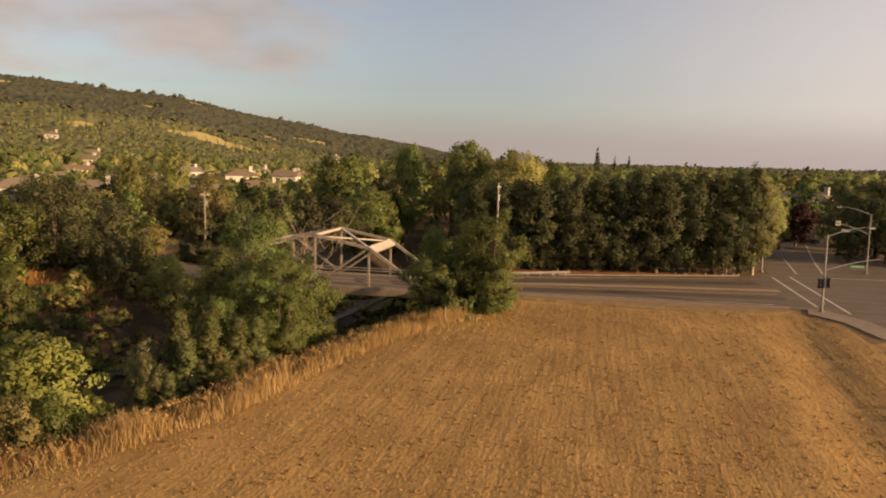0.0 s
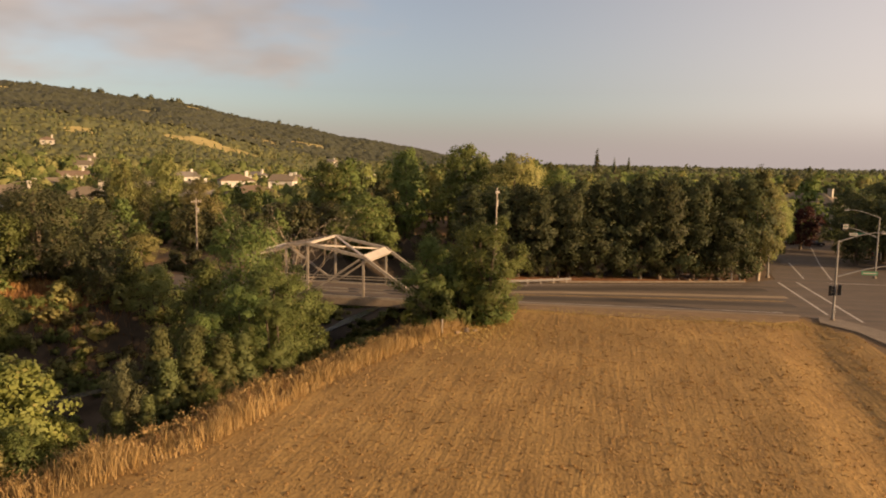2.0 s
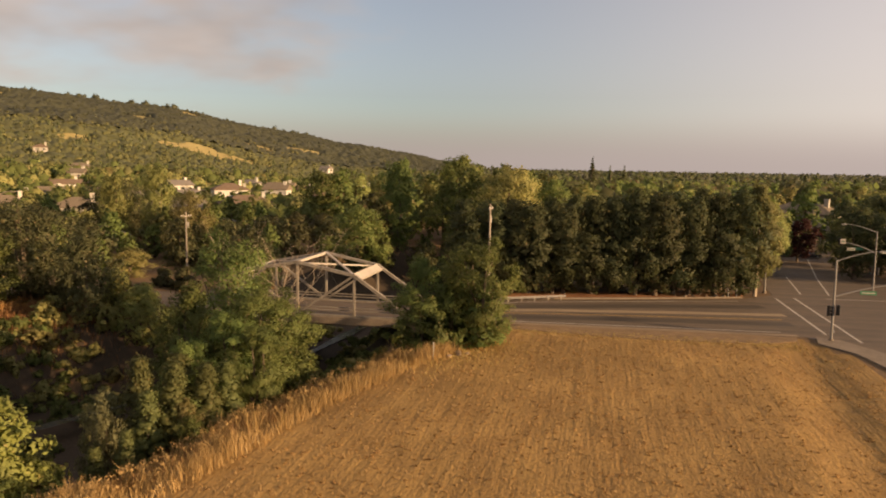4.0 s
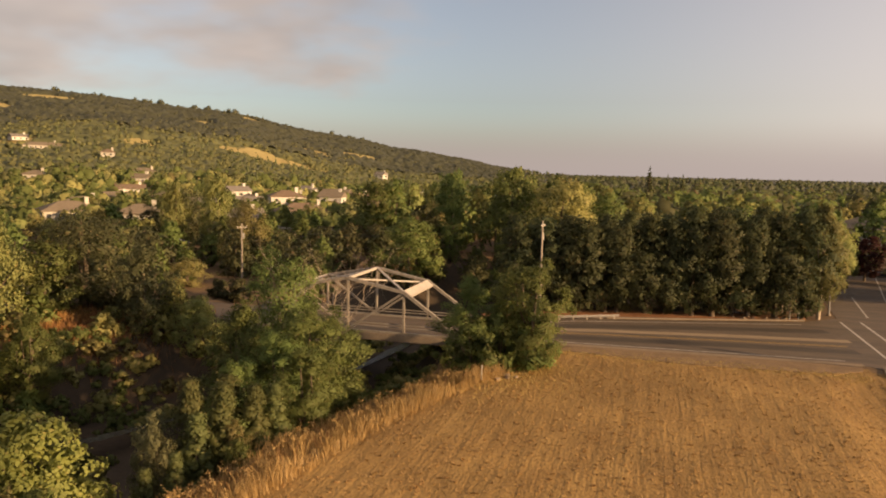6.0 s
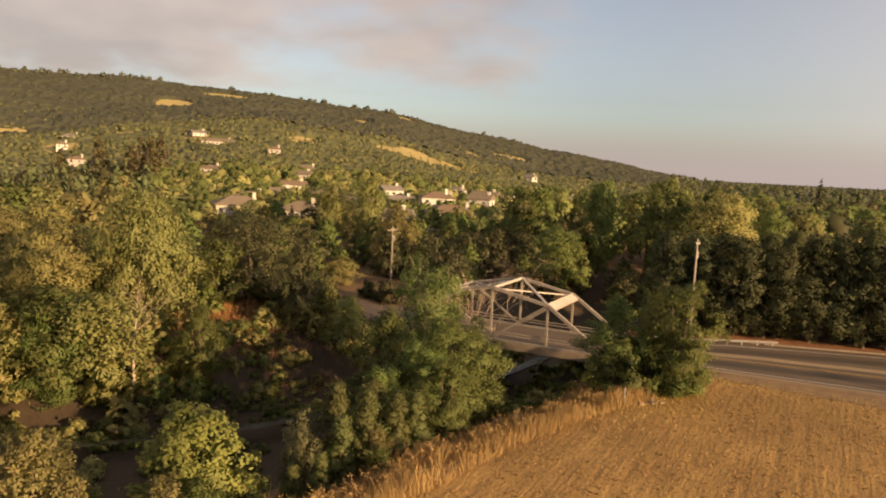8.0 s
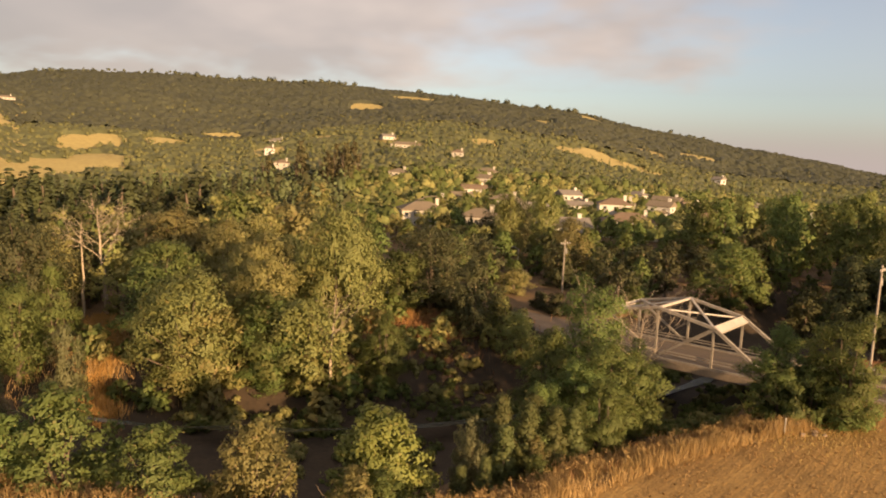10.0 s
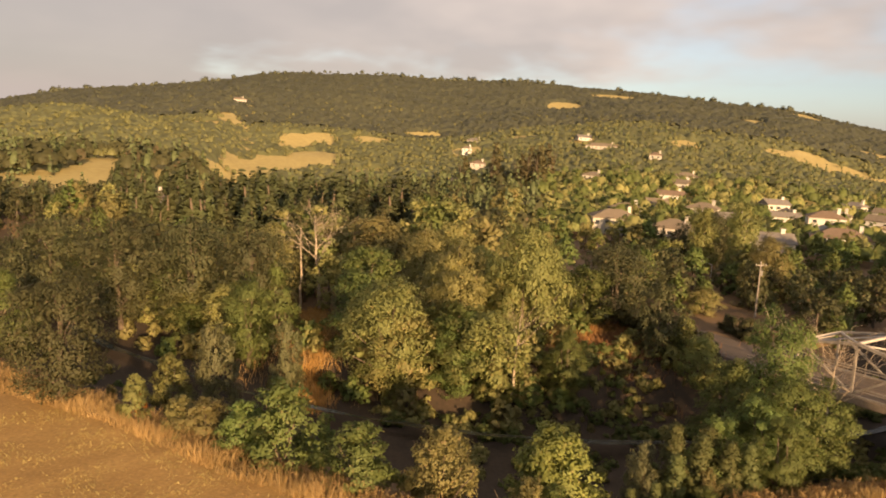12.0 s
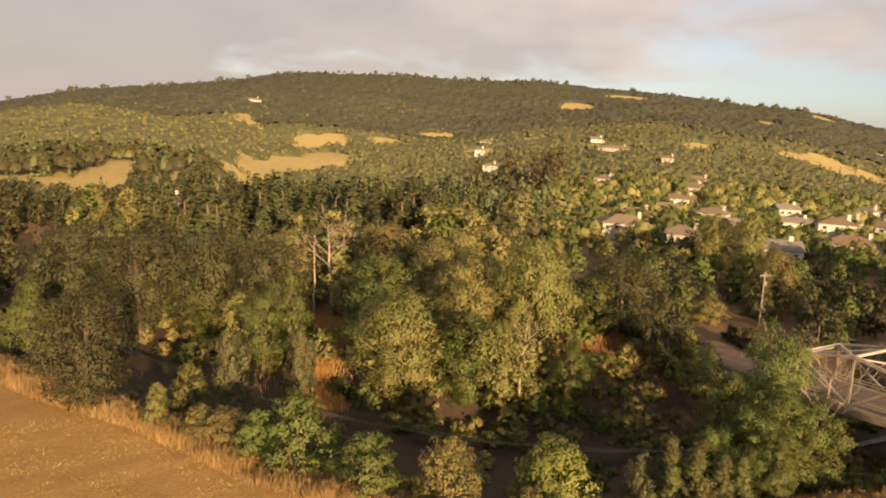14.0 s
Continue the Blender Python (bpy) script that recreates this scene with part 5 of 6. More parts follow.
fir = tree_kind("fir_tree", 33, 20, 3, 0.05, "cone", LEAF_FIR, BARK, 40, 3200, 0.4, "tall dark pointed fir")
# three pointed firs behind the roadside row
for x, y, h in [(1, 330, 23.5), (9.4, 395, 20), (16.6, 400, 20.5)]:
    plant(fir, x, y, float(land(x, y)) - 0.3, h, h * 0.19, "tall dark pointed fir behind the roadside trees")

# ---- the bridge ----
BX0, PANEL, YN, YF = -18.7, 7.3, 91.2, 101.4


RUSTY = material("rust_stained_girder", (0.07, 0.05, 0.035), (0.17, 0.13, 0.095), 0.8, rough=0.7, bump=0.2)


def truss_bridge():
    t = thing("truss_bridge", BX0 - 2 * PANEL, (YN + YF) / 2, 0, 0, "pale steel through-truss road bridge over the creek", "bridge")
    half = (YF - YN) / 2
    xs = [2 * PANEL, PANEL, 0, -PANEL, -2 * PANEL]
    top = [0.2, 5.2, 6.6, 5.2, 0.2]
    for s in (-1, 1):
        y = s * half
        bm = bmesh.new()
        for k in range(4):
            beam(bm, (xs[k], y, top[k]), (xs[k + 1], y, top[k + 1]), 0.42, 0.36)
        part("top_chord", bm, STEEL, t)
        bm = bmesh.new()
        beam(bm, (xs[0], y, 0.1), (xs[4], y, 0.1), 0.3, 0.32)
        part("bottom_chord", bm, STEEL, t)
        for k in (1, 2, 3):
            bm = bmesh.new()
            beam(bm, (xs[k], y, 0.1), (xs[k], y, top[k]), 0.26, 0.24)
            part("upright", bm, STEEL, t)
        for a, b in ((1, 2), (3, 2)):
            bm = bmesh.new()
            beam(bm, (xs[a], y, top[a]), (xs[b], y, 0.2), 0.22, 0.26)
            part("diagonal", bm, STEEL, t)
        bm = bmesh.new()
        for z in (0.75, 1.1):
            beam(bm, (xs[0], y * 0.93, z), (xs[4], y * 0.93, z), 0.07, 0.13)
        part("guard_rail", bm, STEEL, t)
    for k in (1, 2, 3):
        bm = bmesh.new()
        if k == 2:
            beam(bm, (xs[k], -half, top[k]), (xs[k], half, top[k]), 0.3, 0.3)
        else:
            # a deep plated portal lying in the slope of the end posts
            s = 1 if k == 1 else -1
            lean = Matrix.Translation((xs[k], 0, top[k])) @ Matrix.Rotation(s * math.atan2(5.0, PANEL), 4, "Y")
            box(bm, -0.2 if s > 0 else -0.95, 0.95 if s > 0 else 0.2, -half + 0.22, half - 0.22, -0.1, 0.06, lean)
            for e in (-0.15, 0.88):
                box(bm, s * e - 0.06, s * e + 0.06, -half + 0.22, half - 0.22, -0.2, 0.12, lean)
        part("portal_strut" if k != 2 else "top_strut", bm, STEEL_SUNLIT, t)
    for a, b in ((1, 2), (2, 3)):
        bm = bmesh.new()
        beam(bm, (xs[a], -half, top[a] + 0.05), (xs[b], half, top[b] + 0.05), 0.3, 0.16)
        beam(bm, (xs[a], half, top[a] - 0.12), (xs[b], -half, top[b] - 0.12), 0.3, 0.16)
        part("top_bracing", bm, STEEL_SUNLIT, t)
    bm = bmesh.new()
    box(bm, -2 * PANEL - 0.4, 2 * PANEL + 0.4, -half - 0.4, half + 0.4, -0.85, 0.02, bevel=0.03)
    part("deck", bm, CONCRETE, t, "weathered concrete deck slab")
    # Asphalt sheet over the concrete, darkening the deck in place of shade.
    bm = box(bmesh.new(), -2 * PANEL - 0.3, 2 * PANEL + 0.3, -half + 0.5, half - 0.5, 0.024, 0.06)
    part("roadway", bm, ASPHALT, t, "worn asphalt surface")
    for s in (-1, 1):
        bm = bmesh.new()
        beam(bm, (-2 * PANEL, s * (half + 0.25), -0.45), (2 * PANEL, s * (half + 0.25), -0.45), 0.14, 0.95)
        part("edge_girder", bm, RUSTY, t, "rust-stained brown edge girder")
    for x in (-2 * PANEL - 0.3, 2 * PANEL + 0.3):
        bm = bmesh.new()
        box(bm, x - 1.0, x + 1.0, -half - 0.8, half + 0.8, -6.5, -0.87)
        part("abutment", bm, CONCRETE, t)
    return t


truss_bridge()

# ---- street furniture ----
SIGNAL_BLACK = material("black_signal_housing", (0.012, 0.012, 0.012), (0.03, 0.03, 0.03), 3.0, rough=0.5, bump=0.05)
SIGN_GREEN = material("green_street_sign", (0.03, 0.13, 0.07), (0.05, 0.18, 0.10), 3.0, rough=0.5, bump=0.0)
LENS_RED = material("unlit_red_lens", (0.10, 0.012, 0.01), (0.16, 0.02, 0.015), 5.0, rough=0.3, bump=0.0)
LENS_AMBER = material("unlit_amber_lens", (0.16, 0.08, 0.01), (0.22, 0.12, 0.02), 5.0, rough=0.3, bump=0.0)
LENS_GREEN = material("unlit_green_lens", (0.01, 0.07, 0.05), (0.02, 0.11, 0.08), 5.0, rough=0.3, bump=0.0)
LAMP_GLASS = material("lamp_diffuser", (0.55, 0.53, 0.48), (0.7, 0.68, 0.62), 5.0, rough=0.3, bump=0.0)
POLE_WOOD = material("weathered_pole_wood", (0.18, 0.155, 0.125), (0.34, 0.30, 0.25), 1.5, bump=0.4, stretch=(1, 1, 0.15))
WIRE = material("black_wire", (0.02, 0.02, 0.02), (0.04, 0.04, 0.04), 3.0, rough=0.6, bump=0.0)


def arc_tube(points, radii, sides=8):
    return tube_arrays(np.array(points, float), radii, sides)


def signal_head(parent, x, y, z, turn):
    head = part("signal_head", box(bmesh.new(), -0.2, 0.2, -0.16, 0.16, 0, 1.15, bevel=0.03), SIGNAL_BLACK, parent, "black traffic signal head with visors")
    head.matrix_local = pose(x, y, z, 0, 0, turn)
    for k, (nm, m) in enumerate((("green_lens", LENS_GREEN), ("amber_lens", LENS_AMBER), ("red_lens", LENS_RED))):
        bm = bmesh.new()
        bmesh.ops.create_cone(bm, cap_ends=True, segments=14, radius1=0.14, radius2=0.14, depth=0.06, matrix=pose(0, -0.18, 0.2 + k * 0.37, 90))
        part(nm, bm, m, head)
        bm = bmesh.new()
        bmesh.ops.create_cone(bm, cap_ends=False, segments=14, radius1=0.17, radius2=0.16, depth=0.28, matrix=pose(0, -0.28, 0.2 + k * 0.37, 90))
        part("visor", bm, SIGNAL_BLACK, head)
    return head


def street_sign(parent, x, y, z, turn, w=1.7, h=0.42):
    s = part("street_sign", box(bmesh.new(), -w / 2, w / 2, -0.02, 0.02, 0, h, bevel=0.008), SIGN_GREEN, parent, "green street name sign")
    s.matrix_local = pose(x, y, z, 0, 0, turn)
    bm = bmesh.new()
    box(bm, -w * 0.4, w * 0.4, -0.028, -0.021, h * 0.36, h * 0.64)
    part("lettering_bar", bm, PAINT, s)
    return s


def signal_pole(x, y, height, turn, arm, lamp, label, heads=True, arm_z=5.0):
    """A signal pole with a lamp arm on top and a curved mast arm; both reach along its own +x."""
    t = thing("traffic_signal", x, y, 0.02, turn, label, "traffic light")
    bm = post(bmesh.new(), 0, 0, 0.1, height, 0.15, 0.09, 12)
    part("pole", bm, GALV, t)
    part("base", post(bmesh.new(), 0, 0, 0, 0.3, 0.32, 0.26, 12), CONCRETE, t)
    if lamp:
        k = np.linspace(0, 1, 8)
        pts = np.stack([lamp * k, 0 * k, height - 0.15 + 1.15 * np.sin(k * 1.5)], -1)
        part("lamp_arm", tubes_mesh("lamp_arm", [arc_tube(pts, 0.075 - 0.03 * k)], GALV), None, t)
        bm = box(bmesh.new(), lamp - 0.15, lamp + 0.65, -0.16, 0.16, height + 0.9, height + 1.06, bevel=0.05)
        head = part("lamp_head", bm, GALV, t)
        part("diffuser", box(bmesh.new(), lamp + 0.0, lamp + 0.55, -0.12, 0.12, height + 0.84, height + 0.905), LAMP_GLASS, head)
        part("photocell", post(bmesh.new(), lamp + 0.1, 0, height + 1.05, height + 1.2, 0.06, 0.05, 8), GALV, head)
    if arm:
        k = np.linspace(0, 1, 9)
        pts = np.stack([arm * k, 0 * k, arm_z + 1.55 * np.sin(k * 1.45)], -1)
        part("mast_arm", tubes_mesh("mast_arm", [arc_tube(pts, 0.1 - 0.05 * k)], GALV), None, t)
        street_sign(t, arm * 0.52, -0.12, arm_z + 0.35, 0)
        if heads:
            signal_head(t, arm - 0.1, 0, arm_z + 0.95, 90)
            signal_head(t, -0.5, -0.1, 2.9, 65)
            signal_head(t, 0.45, -0.15, 3.0, 155)
            part("control_box", box(bmesh.new(), -0.17, 0.17, -0.32, -0.14, 1.0, 1.35, bevel=0.02), GALV, t)
    return t


signal_pole(28.4, 92.9, 9.1, 4, 6.6, 4.4, "galvanised traffic signal pole with mast arm and street lamp")
signal_pole(44.9, 130.3, 9.6, 176, 5.0, 4.4, "tall galvanised signal pole with lamp across the junction", arm_z=6.3)
short = signal_pole(28.3, 126.0, 4.6, 10, 0, 0, "short signal pole on the far corner")
signal_head(short, -0.35, 0, 3.0, 20)
signal_head(short, 0.9, 0, 3.9, 110)
part("bracket", beam(bmesh.new(), (0, 0, 4.5), (0.9, 0, 4.7), 0.08, 0.08), GALV, short)


def utility_pole(x, y, z, height, turn, label, arm=True):
    t = thing("utility_pole", x, y, z, turn, label, "utility pole")
    part("pole", post(bmesh.new(), 0, 0, -0.5, height, 0.19, 0.12, 10), POLE_WOOD, t)
    if arm:
        part("crossarm", box(bmesh.new(), -1.1, 1.1, -0.16, -0.06, height - 0.75, height - 0.63), POLE_WOOD, t)
        for px in (-1.0, -0.45, 0.45, 1.0):
            part("insulator", post(bmesh.new(), px, -0.11, height - 0.63, height - 0.42, 0.05, 0.03, 8), LAMP_GLASS, t)
    part("transformer", post(bmesh.new(), 0.34, 0, height - 2.6, height - 1.7, 0.19, 0.19, 12), GALV, t)
    return t


utility_pole(-65.0, 120.0, -1.0, 11.2, 70, "weathered wooden utility pole beyond the bridge")
utility_pole(-11.8, 107.8, 0.0, 13.5, 85, "weathered wooden utility pole beside the road")


def cable(a, b, sag, label):
    k = np.linspace(0, 1, 17)[:, None]
    a, b = np.array(a, float), np.array(b, float)
    pts = a + (b - a) * k - np.array([[0, 0, 1.0]]) * sag * 4 * k * (1 - k)
    return tagged(new("cable", tubes_mesh("cable", [tube_arrays(pts, np.full(17, 0.022), 5)], WIRE)), label, "cable")


for dz in (12.9, 11.0):
    cable((-11.8, 107.8, dz), (-65, 120, dz - 3.2), 1.6, "thin black overhead cable between wooden poles")


# Lighter than the galvanised poles: sun on the lamp is in the colour.
LAMP_METAL = material("sunlit_toned_lamp_metal", (0.42, 0.40, 0.36), (0.58, 0.56, 0.51), 2.0, rough=0.5, bump=0.05)


def street_lamp(x, y, z, height, turn, reach, label):
    t = thing("street_lamp", x, y, z, turn, label, "street lamp")
    part("pole", post(bmesh.new(), 0, 0, 0, height, 0.15, 0.1, 10), LAMP_METAL, t)
    k = np.linspace(0, 1, 7)
    # arm made thick enough to show from the camera
    part("arm", tubes_mesh("arm", [arc_tube(np.stack([reach * k, 0 * k, height - 0.1 + 0.7 * np.sin(k * 1.5)], -1), 0.1 - 0.03 * k)], LAMP_METAL), None, t)
    head = part("lamp_head", box(bmesh.new(), reach - 0.1, reach + 0.7, -0.2, 0.2, height + 0.5, height + 0.74, bevel=0.05), LAMP_METAL, t)
    part("diffuser", box(bmesh.new(), reach, reach + 0.6, -0.12, 0.12, height + 0.46, height + 0.525), LAMP_GLASS, head)
    return t


street_lamp(-95.5, 149.5, -5.0, 8.0, 215, 2.3, "grey street lamp on the road beyond the bridge")

# painted lines
def stripe(pts, half, mat, label, z=0.036):
    return ribbon("road_marking", pts, half, z, mat, label, "road marking")


stripe([(28.9, 96.4), (28.8, 121.0)], 0.16, PAINT, "worn white crosswalk line")
stripe([(31.6, 93.0), (31.6, 122.0)], 0.16, PAINT, "worn white crosswalk line")
stripe([(36, 122.6), (64, 124.6)], 0.15, PAINT, "worn white crosswalk line")
stripe([(-18, 93.2), (-6, 94.4), (24, 96.4)], 0.11, PAINT, "worn white edge line")
stripe([(-18, 97.2), (-4, 99.9), (26, 104.2)], 0.09, PAINT_YELLOW, "worn yellow centre line")
stripe([(-18, 97.6), (-4, 100.3), (26, 104.6)], 0.09, PAINT_YELLOW, "worn yellow centre line")
stripe([(-18, 100.6), (-7, 107.6), (6, 111.8), (23, 117.0)], 0.13, PAINT, "worn white edge line")
stripe([(-17.5, 98.4), (-4, 102.4), (12, 105.4), (27, 107.6)], 0.85, material("dusty_median", (0.20, 0.15, 0.095), (0.33, 0.255, 0.165), 0.8, bump=0.3, stretch=(0.2, 1, 1)), "dusty tan strip between the lanes", z=0.034)
stripe([(-15, 92.3), (-6, 93.2), (25.5, 95.0)], 0.55, material("dusty_roadside", (0.17, 0.125, 0.08), (0.29, 0.22, 0.145), 0.9, bump=0.3, stretch=(0.2, 1, 1)), "dusty tan margin along the road edge", z=0.033)
stripe([(37.5, 126), (41, 146), (47, 175)], 0.12, PAINT, "worn white lane line")
stripe([(33.5, 126), (36, 146)], 0.12, PAINT, "worn white lane line")
slab("pavement", [(27.2, 94.2), (29.4, 93.4), (32.2, 88), (34, 77), (33.2, 40), (29.2, -60), (26.6, -60), (30.4, 40), (31, 77), (29.2, 87), (26.6, 91)], -0.2, 0.16, CONCRETE,
     "dusty concrete pavement round the corner of the field", "pavement")
slab("pavement", [(-19, 102.1), (-8, 109.8), (6, 114.0), (24, 120.0), (24, 120.5), (6, 114.5), (-8, 110.3), (-19, 102.6)], -0.2, 0.17, CONCRETE, "low concrete kerb along the far side of the road", "kerb")
slab("pavement", [(53, 128), (66, 126.5), (140, 132.5), (140, 134), (66, 128.5), (54, 131)], -0.2, 0.16, CONCRETE, "pale concrete pavement beside the junction", "pavement")
DIRT = material("reddish_bare_earth", (0.17, 0.075, 0.035), (0.34, 0.165, 0.075), 0.5, bump=0.6)
slab("verge", [(-18, 103.2), (-8, 110.5), (6, 114.7), (24, 120.7), (25, 124), (6, 120), (-9, 115.5), (-20, 108)], -0.2, 0.1, DIRT, "reddish bare earth verge under the roadside trees", "verge")
slab("verge", [(-6, 92.7), (25.2, 94.3), (24.8, 92.0), (22, 90.2), (18, 89.4), (8, 88.5), (0, 89.1), (-7, 90.0)], -0.2, 0.045, material("gravel_shoulder", (0.13, 0.085, 0.045), (0.27, 0.18, 0.10), 0.6, bump=0.6),
     "dusty gravel shoulder along the field", "verge")

# guard rail, posts, stake, rocks
def guard_rail(x0, y0, x1, y1, label):
    t = thing("guard_rail", x0, y0, 0, math.degrees(math.atan2(y1 - y0, x1 - x0)), label, "guard rail")
    n = math.hypot(x1 - x0, y1 - y0)
    bm = beam(bmesh.new(), (0, 0, 0.66), (n, 0, 0.66), 0.07, 0.12)
    beam(bm, (0, 0, 0.5), (n, 0, 0.5), 0.07, 0.1)
    part("rail", bm, GALV, t)
    for k in range(int(n / 2) + 1):
        part("post", box(bmesh.new(), k * 2 - 0.07, k * 2 + 0.07, 0.05, 0.2, -0.1, 0.75), POLE_WOOD, t)
    return t


guard_rail(-16, 103.5, -1.2, 111.2, "galvanised guard rail leading to the bridge")
stake = thing("stake", -12.55, 74.8, 0, 0, "white wooden survey stake in dry grass", "stake")
part("shaft", box(bmesh.new(), -0.05, 0.05, -0.05, 0.05, -0.2, 1.55, bevel=0.01), WHITE, stake)
for x, y in ((22.0, 119.9), (23.2, 120.2)):
    b = thing("bollard", x, y, 0.1, 0, "pale short bollard on the verge", "bollard", "bollards on the verge")
    part("shaft", post(bmesh.new(), 0, 0, 0, 1.2, 0.1, 0.1, 10), GALV, b)
ROCK = material("dusty_field_rock", (0.16, 0.115, 0.08), (0.30, 0.23, 0.165), 1.2, bump=0.5)


def rock(x, y, z, size, label, seed):
    r = np.random.default_rng(seed)
    bm = bmesh.new()
    bmesh.ops.create_icosphere(bm, subdivisions=2, radius=1.0)
    k = r.normal(size=(4, 3))
    for v in bm.verts:
        n = v.co.normalized()
        v.co *= 1 + 0.16 * math.sin(4 * n.dot(Vector(k[0]))) + 0.1 * math.sin(7 * n.dot(Vector(k[1])))
        v.co = Vector((v.co.x * size, v.co.y * size * 0.75, v.co.z * size * 0.55))
    me = bpy.data.meshes.new("rock")
    bm.to_mesh(me)
    bm.free()
    me.materials.append(ROCK)
    ob = new("rock", me)
    ob.matrix_world = pose(x, y, z, 0, 0, r.uniform(0, 360))
    return tagged(ob, label, "rock")


rr = np.random.default_rng(5)
for k in range(9):
    rock(-12.2 + rr.uniform(-2.2, 2.6), 76.6 + rr.uniform(-1, 1.4), 0.05, rr.uniform(0.2, 0.45), "pale rock in the dry grass beside the stake", 60 + k)
for k in range(6):
    u = 0.55 + k / 13
    rock(3 + u * 20 + rr.uniform(-0.5, 0.5), 114.9 + u * 5.6 + rr.uniform(0, 0.8), 0.16, rr.uniform(0.22, 0.5), "pale rock edging the roadside verge", 80 + k)

DARK_LANE = material("dark_lane_strip", (0.045, 0.038, 0.031), (0.10, 0.08, 0.06), 0.7, rough=0.7, bump=0.2, stretch=(0.12, 1, 1))
stripe([(-17, 95.4), (-5, 97.4), (12, 99.9), (26.5, 101.6)], 1.2, DARK_LANE, "darker strip along a lane of the road", z=0.0345)
stripe([(-16, 100.4), (-6, 104.6), (8, 108.8), (25.5, 113.2)], 1.3, DARK_LANE, "darker strip along a lane of the road", z=0.0345)
# far pole: a square sign and a second name sign on the arm
for dx, dz, w, h in ((-4.8, 7.6, 0.75, 0.75), (-3.6, 6.6, 1.2, 0.42)):
    b = thing("street_sign", 44.9 + dx, 130.1, dz, 0, "small pale sign hanging from a signal arm", "sign")
    part("plate", box(bmesh.new(), -w / 2, w / 2, -0.02, 0.02, 0, h, bevel=0.01), PAINT, b)
    part("lettering_bar", box(bmesh.new(), -w * 0.36, w * 0.36, -0.03, -0.022, h * 0.4, h * 0.6), SIGN_GREEN, b)


def parked_car(x, y, turn, paint, label):
    """A saloon: lofted body, glasshouse, wheels and lamps."""
    t = thing("car", x, y, 0.03, turn, label, "car", "parked cars")
    prof = [(-2.25, 0.35, 0.62), (-2.2, 0.3, 0.88), (-1.3, 0.26, 0.98), (0.9, 0.26, 0.95), (2.0, 0.28, 0.80), (2.25, 0.36, 0.6)]
    bm, rows = bmesh.new(), []
    for px, z0, z1 in prof:
        w = 0.88 - 0.1 * (abs(px) / 2.25) ** 3
        rows.append([bm.verts.new(c) for c in ((px, -w, z0), (px, -w, z1 - 0.12), (px, -w + 0.14, z1), (px, w - 0.14, z1), (px, w, z1 - 0.12), (px, w, z0))])
    for a, b in zip(rows, rows[1:]):
        for k in range(6):
            bm.faces.new((a[k], b[k], b[(k + 1) % 6], a[(k + 1) % 6]))
    bm.faces.new(rows[0])
    bm.faces.new(rows[-1])
    bmesh.ops.recalc_face_normals(bm, faces=bm.faces)
    part("body", bm, paint, t)
    bm, rows = bmesh.new(), []
    for px, w, z in ((-1.75, 0.74, 0.94), (-1.1, 0.62, 1.4), (0.25, 0.62, 1.42), (1.05, 0.76, 0.94)):
        rows.append([bm.verts.new((px, -w, z)), bm.verts.new((px, w, z))])
    bm.faces.new((rows[0][0], rows[1][0], rows[2][0], rows[3][0]))
    bm.faces.new((rows[3][1], rows[2][1], rows[1][1], rows[0][1]))
    for a, b in zip(rows, rows[1:]):
        bm.faces.new((a[0], a[1], b[1], b[0]))
    bmesh.ops.recalc_face_normals(bm, faces=bm.faces)
    part("glasshouse", bm, GLASS, t)
    part("roof", box(bmesh.new(), -1.05, 0.22, -0.6, 0.6, 1.41, 1.45, bevel=0.015), paint, t)
    for px in (-1.35, 1.35):
        for py in (-0.82, 0.82):
            bm = bmesh.new()
            bmesh.ops.create_cone(bm, cap_ends=True, segments=16, radius1=0.32, radius2=0.32, depth=0.2, matrix=pose(px, py, 0.32, 90))
            wheel = part("wheel", bm, SIGNAL_BLACK, t)
            bm = bmesh.new()
            bmesh.ops.create_cone(bm, cap_ends=True, segments=12, radius1=0.19, radius2=0.19, depth=0.216, matrix=pose(px, py, 0.32, 90))
            part("rim", bm, GALV, wheel)
    for py in (-0.6, 0.6):
        part("headlight", box(bmesh.new(), 2.12, 2.2, py - 0.16, py + 0.16, 0.6, 0.72, bevel=0.02), LAMP_GLASS, t)
        part("tail_light", box(bmesh.new(), -2.27, -2.2, py - 0.16, py + 0.16, 0.64, 0.76, bevel=0.02), LENS_RED, t)
    return t


CAR_DARK = material("dark_car_paint", (0.02, 0.02, 0.023), (0.03, 0.03, 0.034), 1.0, rough=0.25, bump=0.0)
CAR_SILVER = material("silver_car_paint", (0.30, 0.29, 0.27), (0.36, 0.35, 0.33), 1.0, rough=0.3, bump=0.0, metal=0.4)
parked_car(43.0, 179.0, 10, CAR_SILVER, "silver saloon car parked at the street side")
parked_car(48.2, 178.2, 8, CAR_DARK, "dark saloon car parked at the street side")

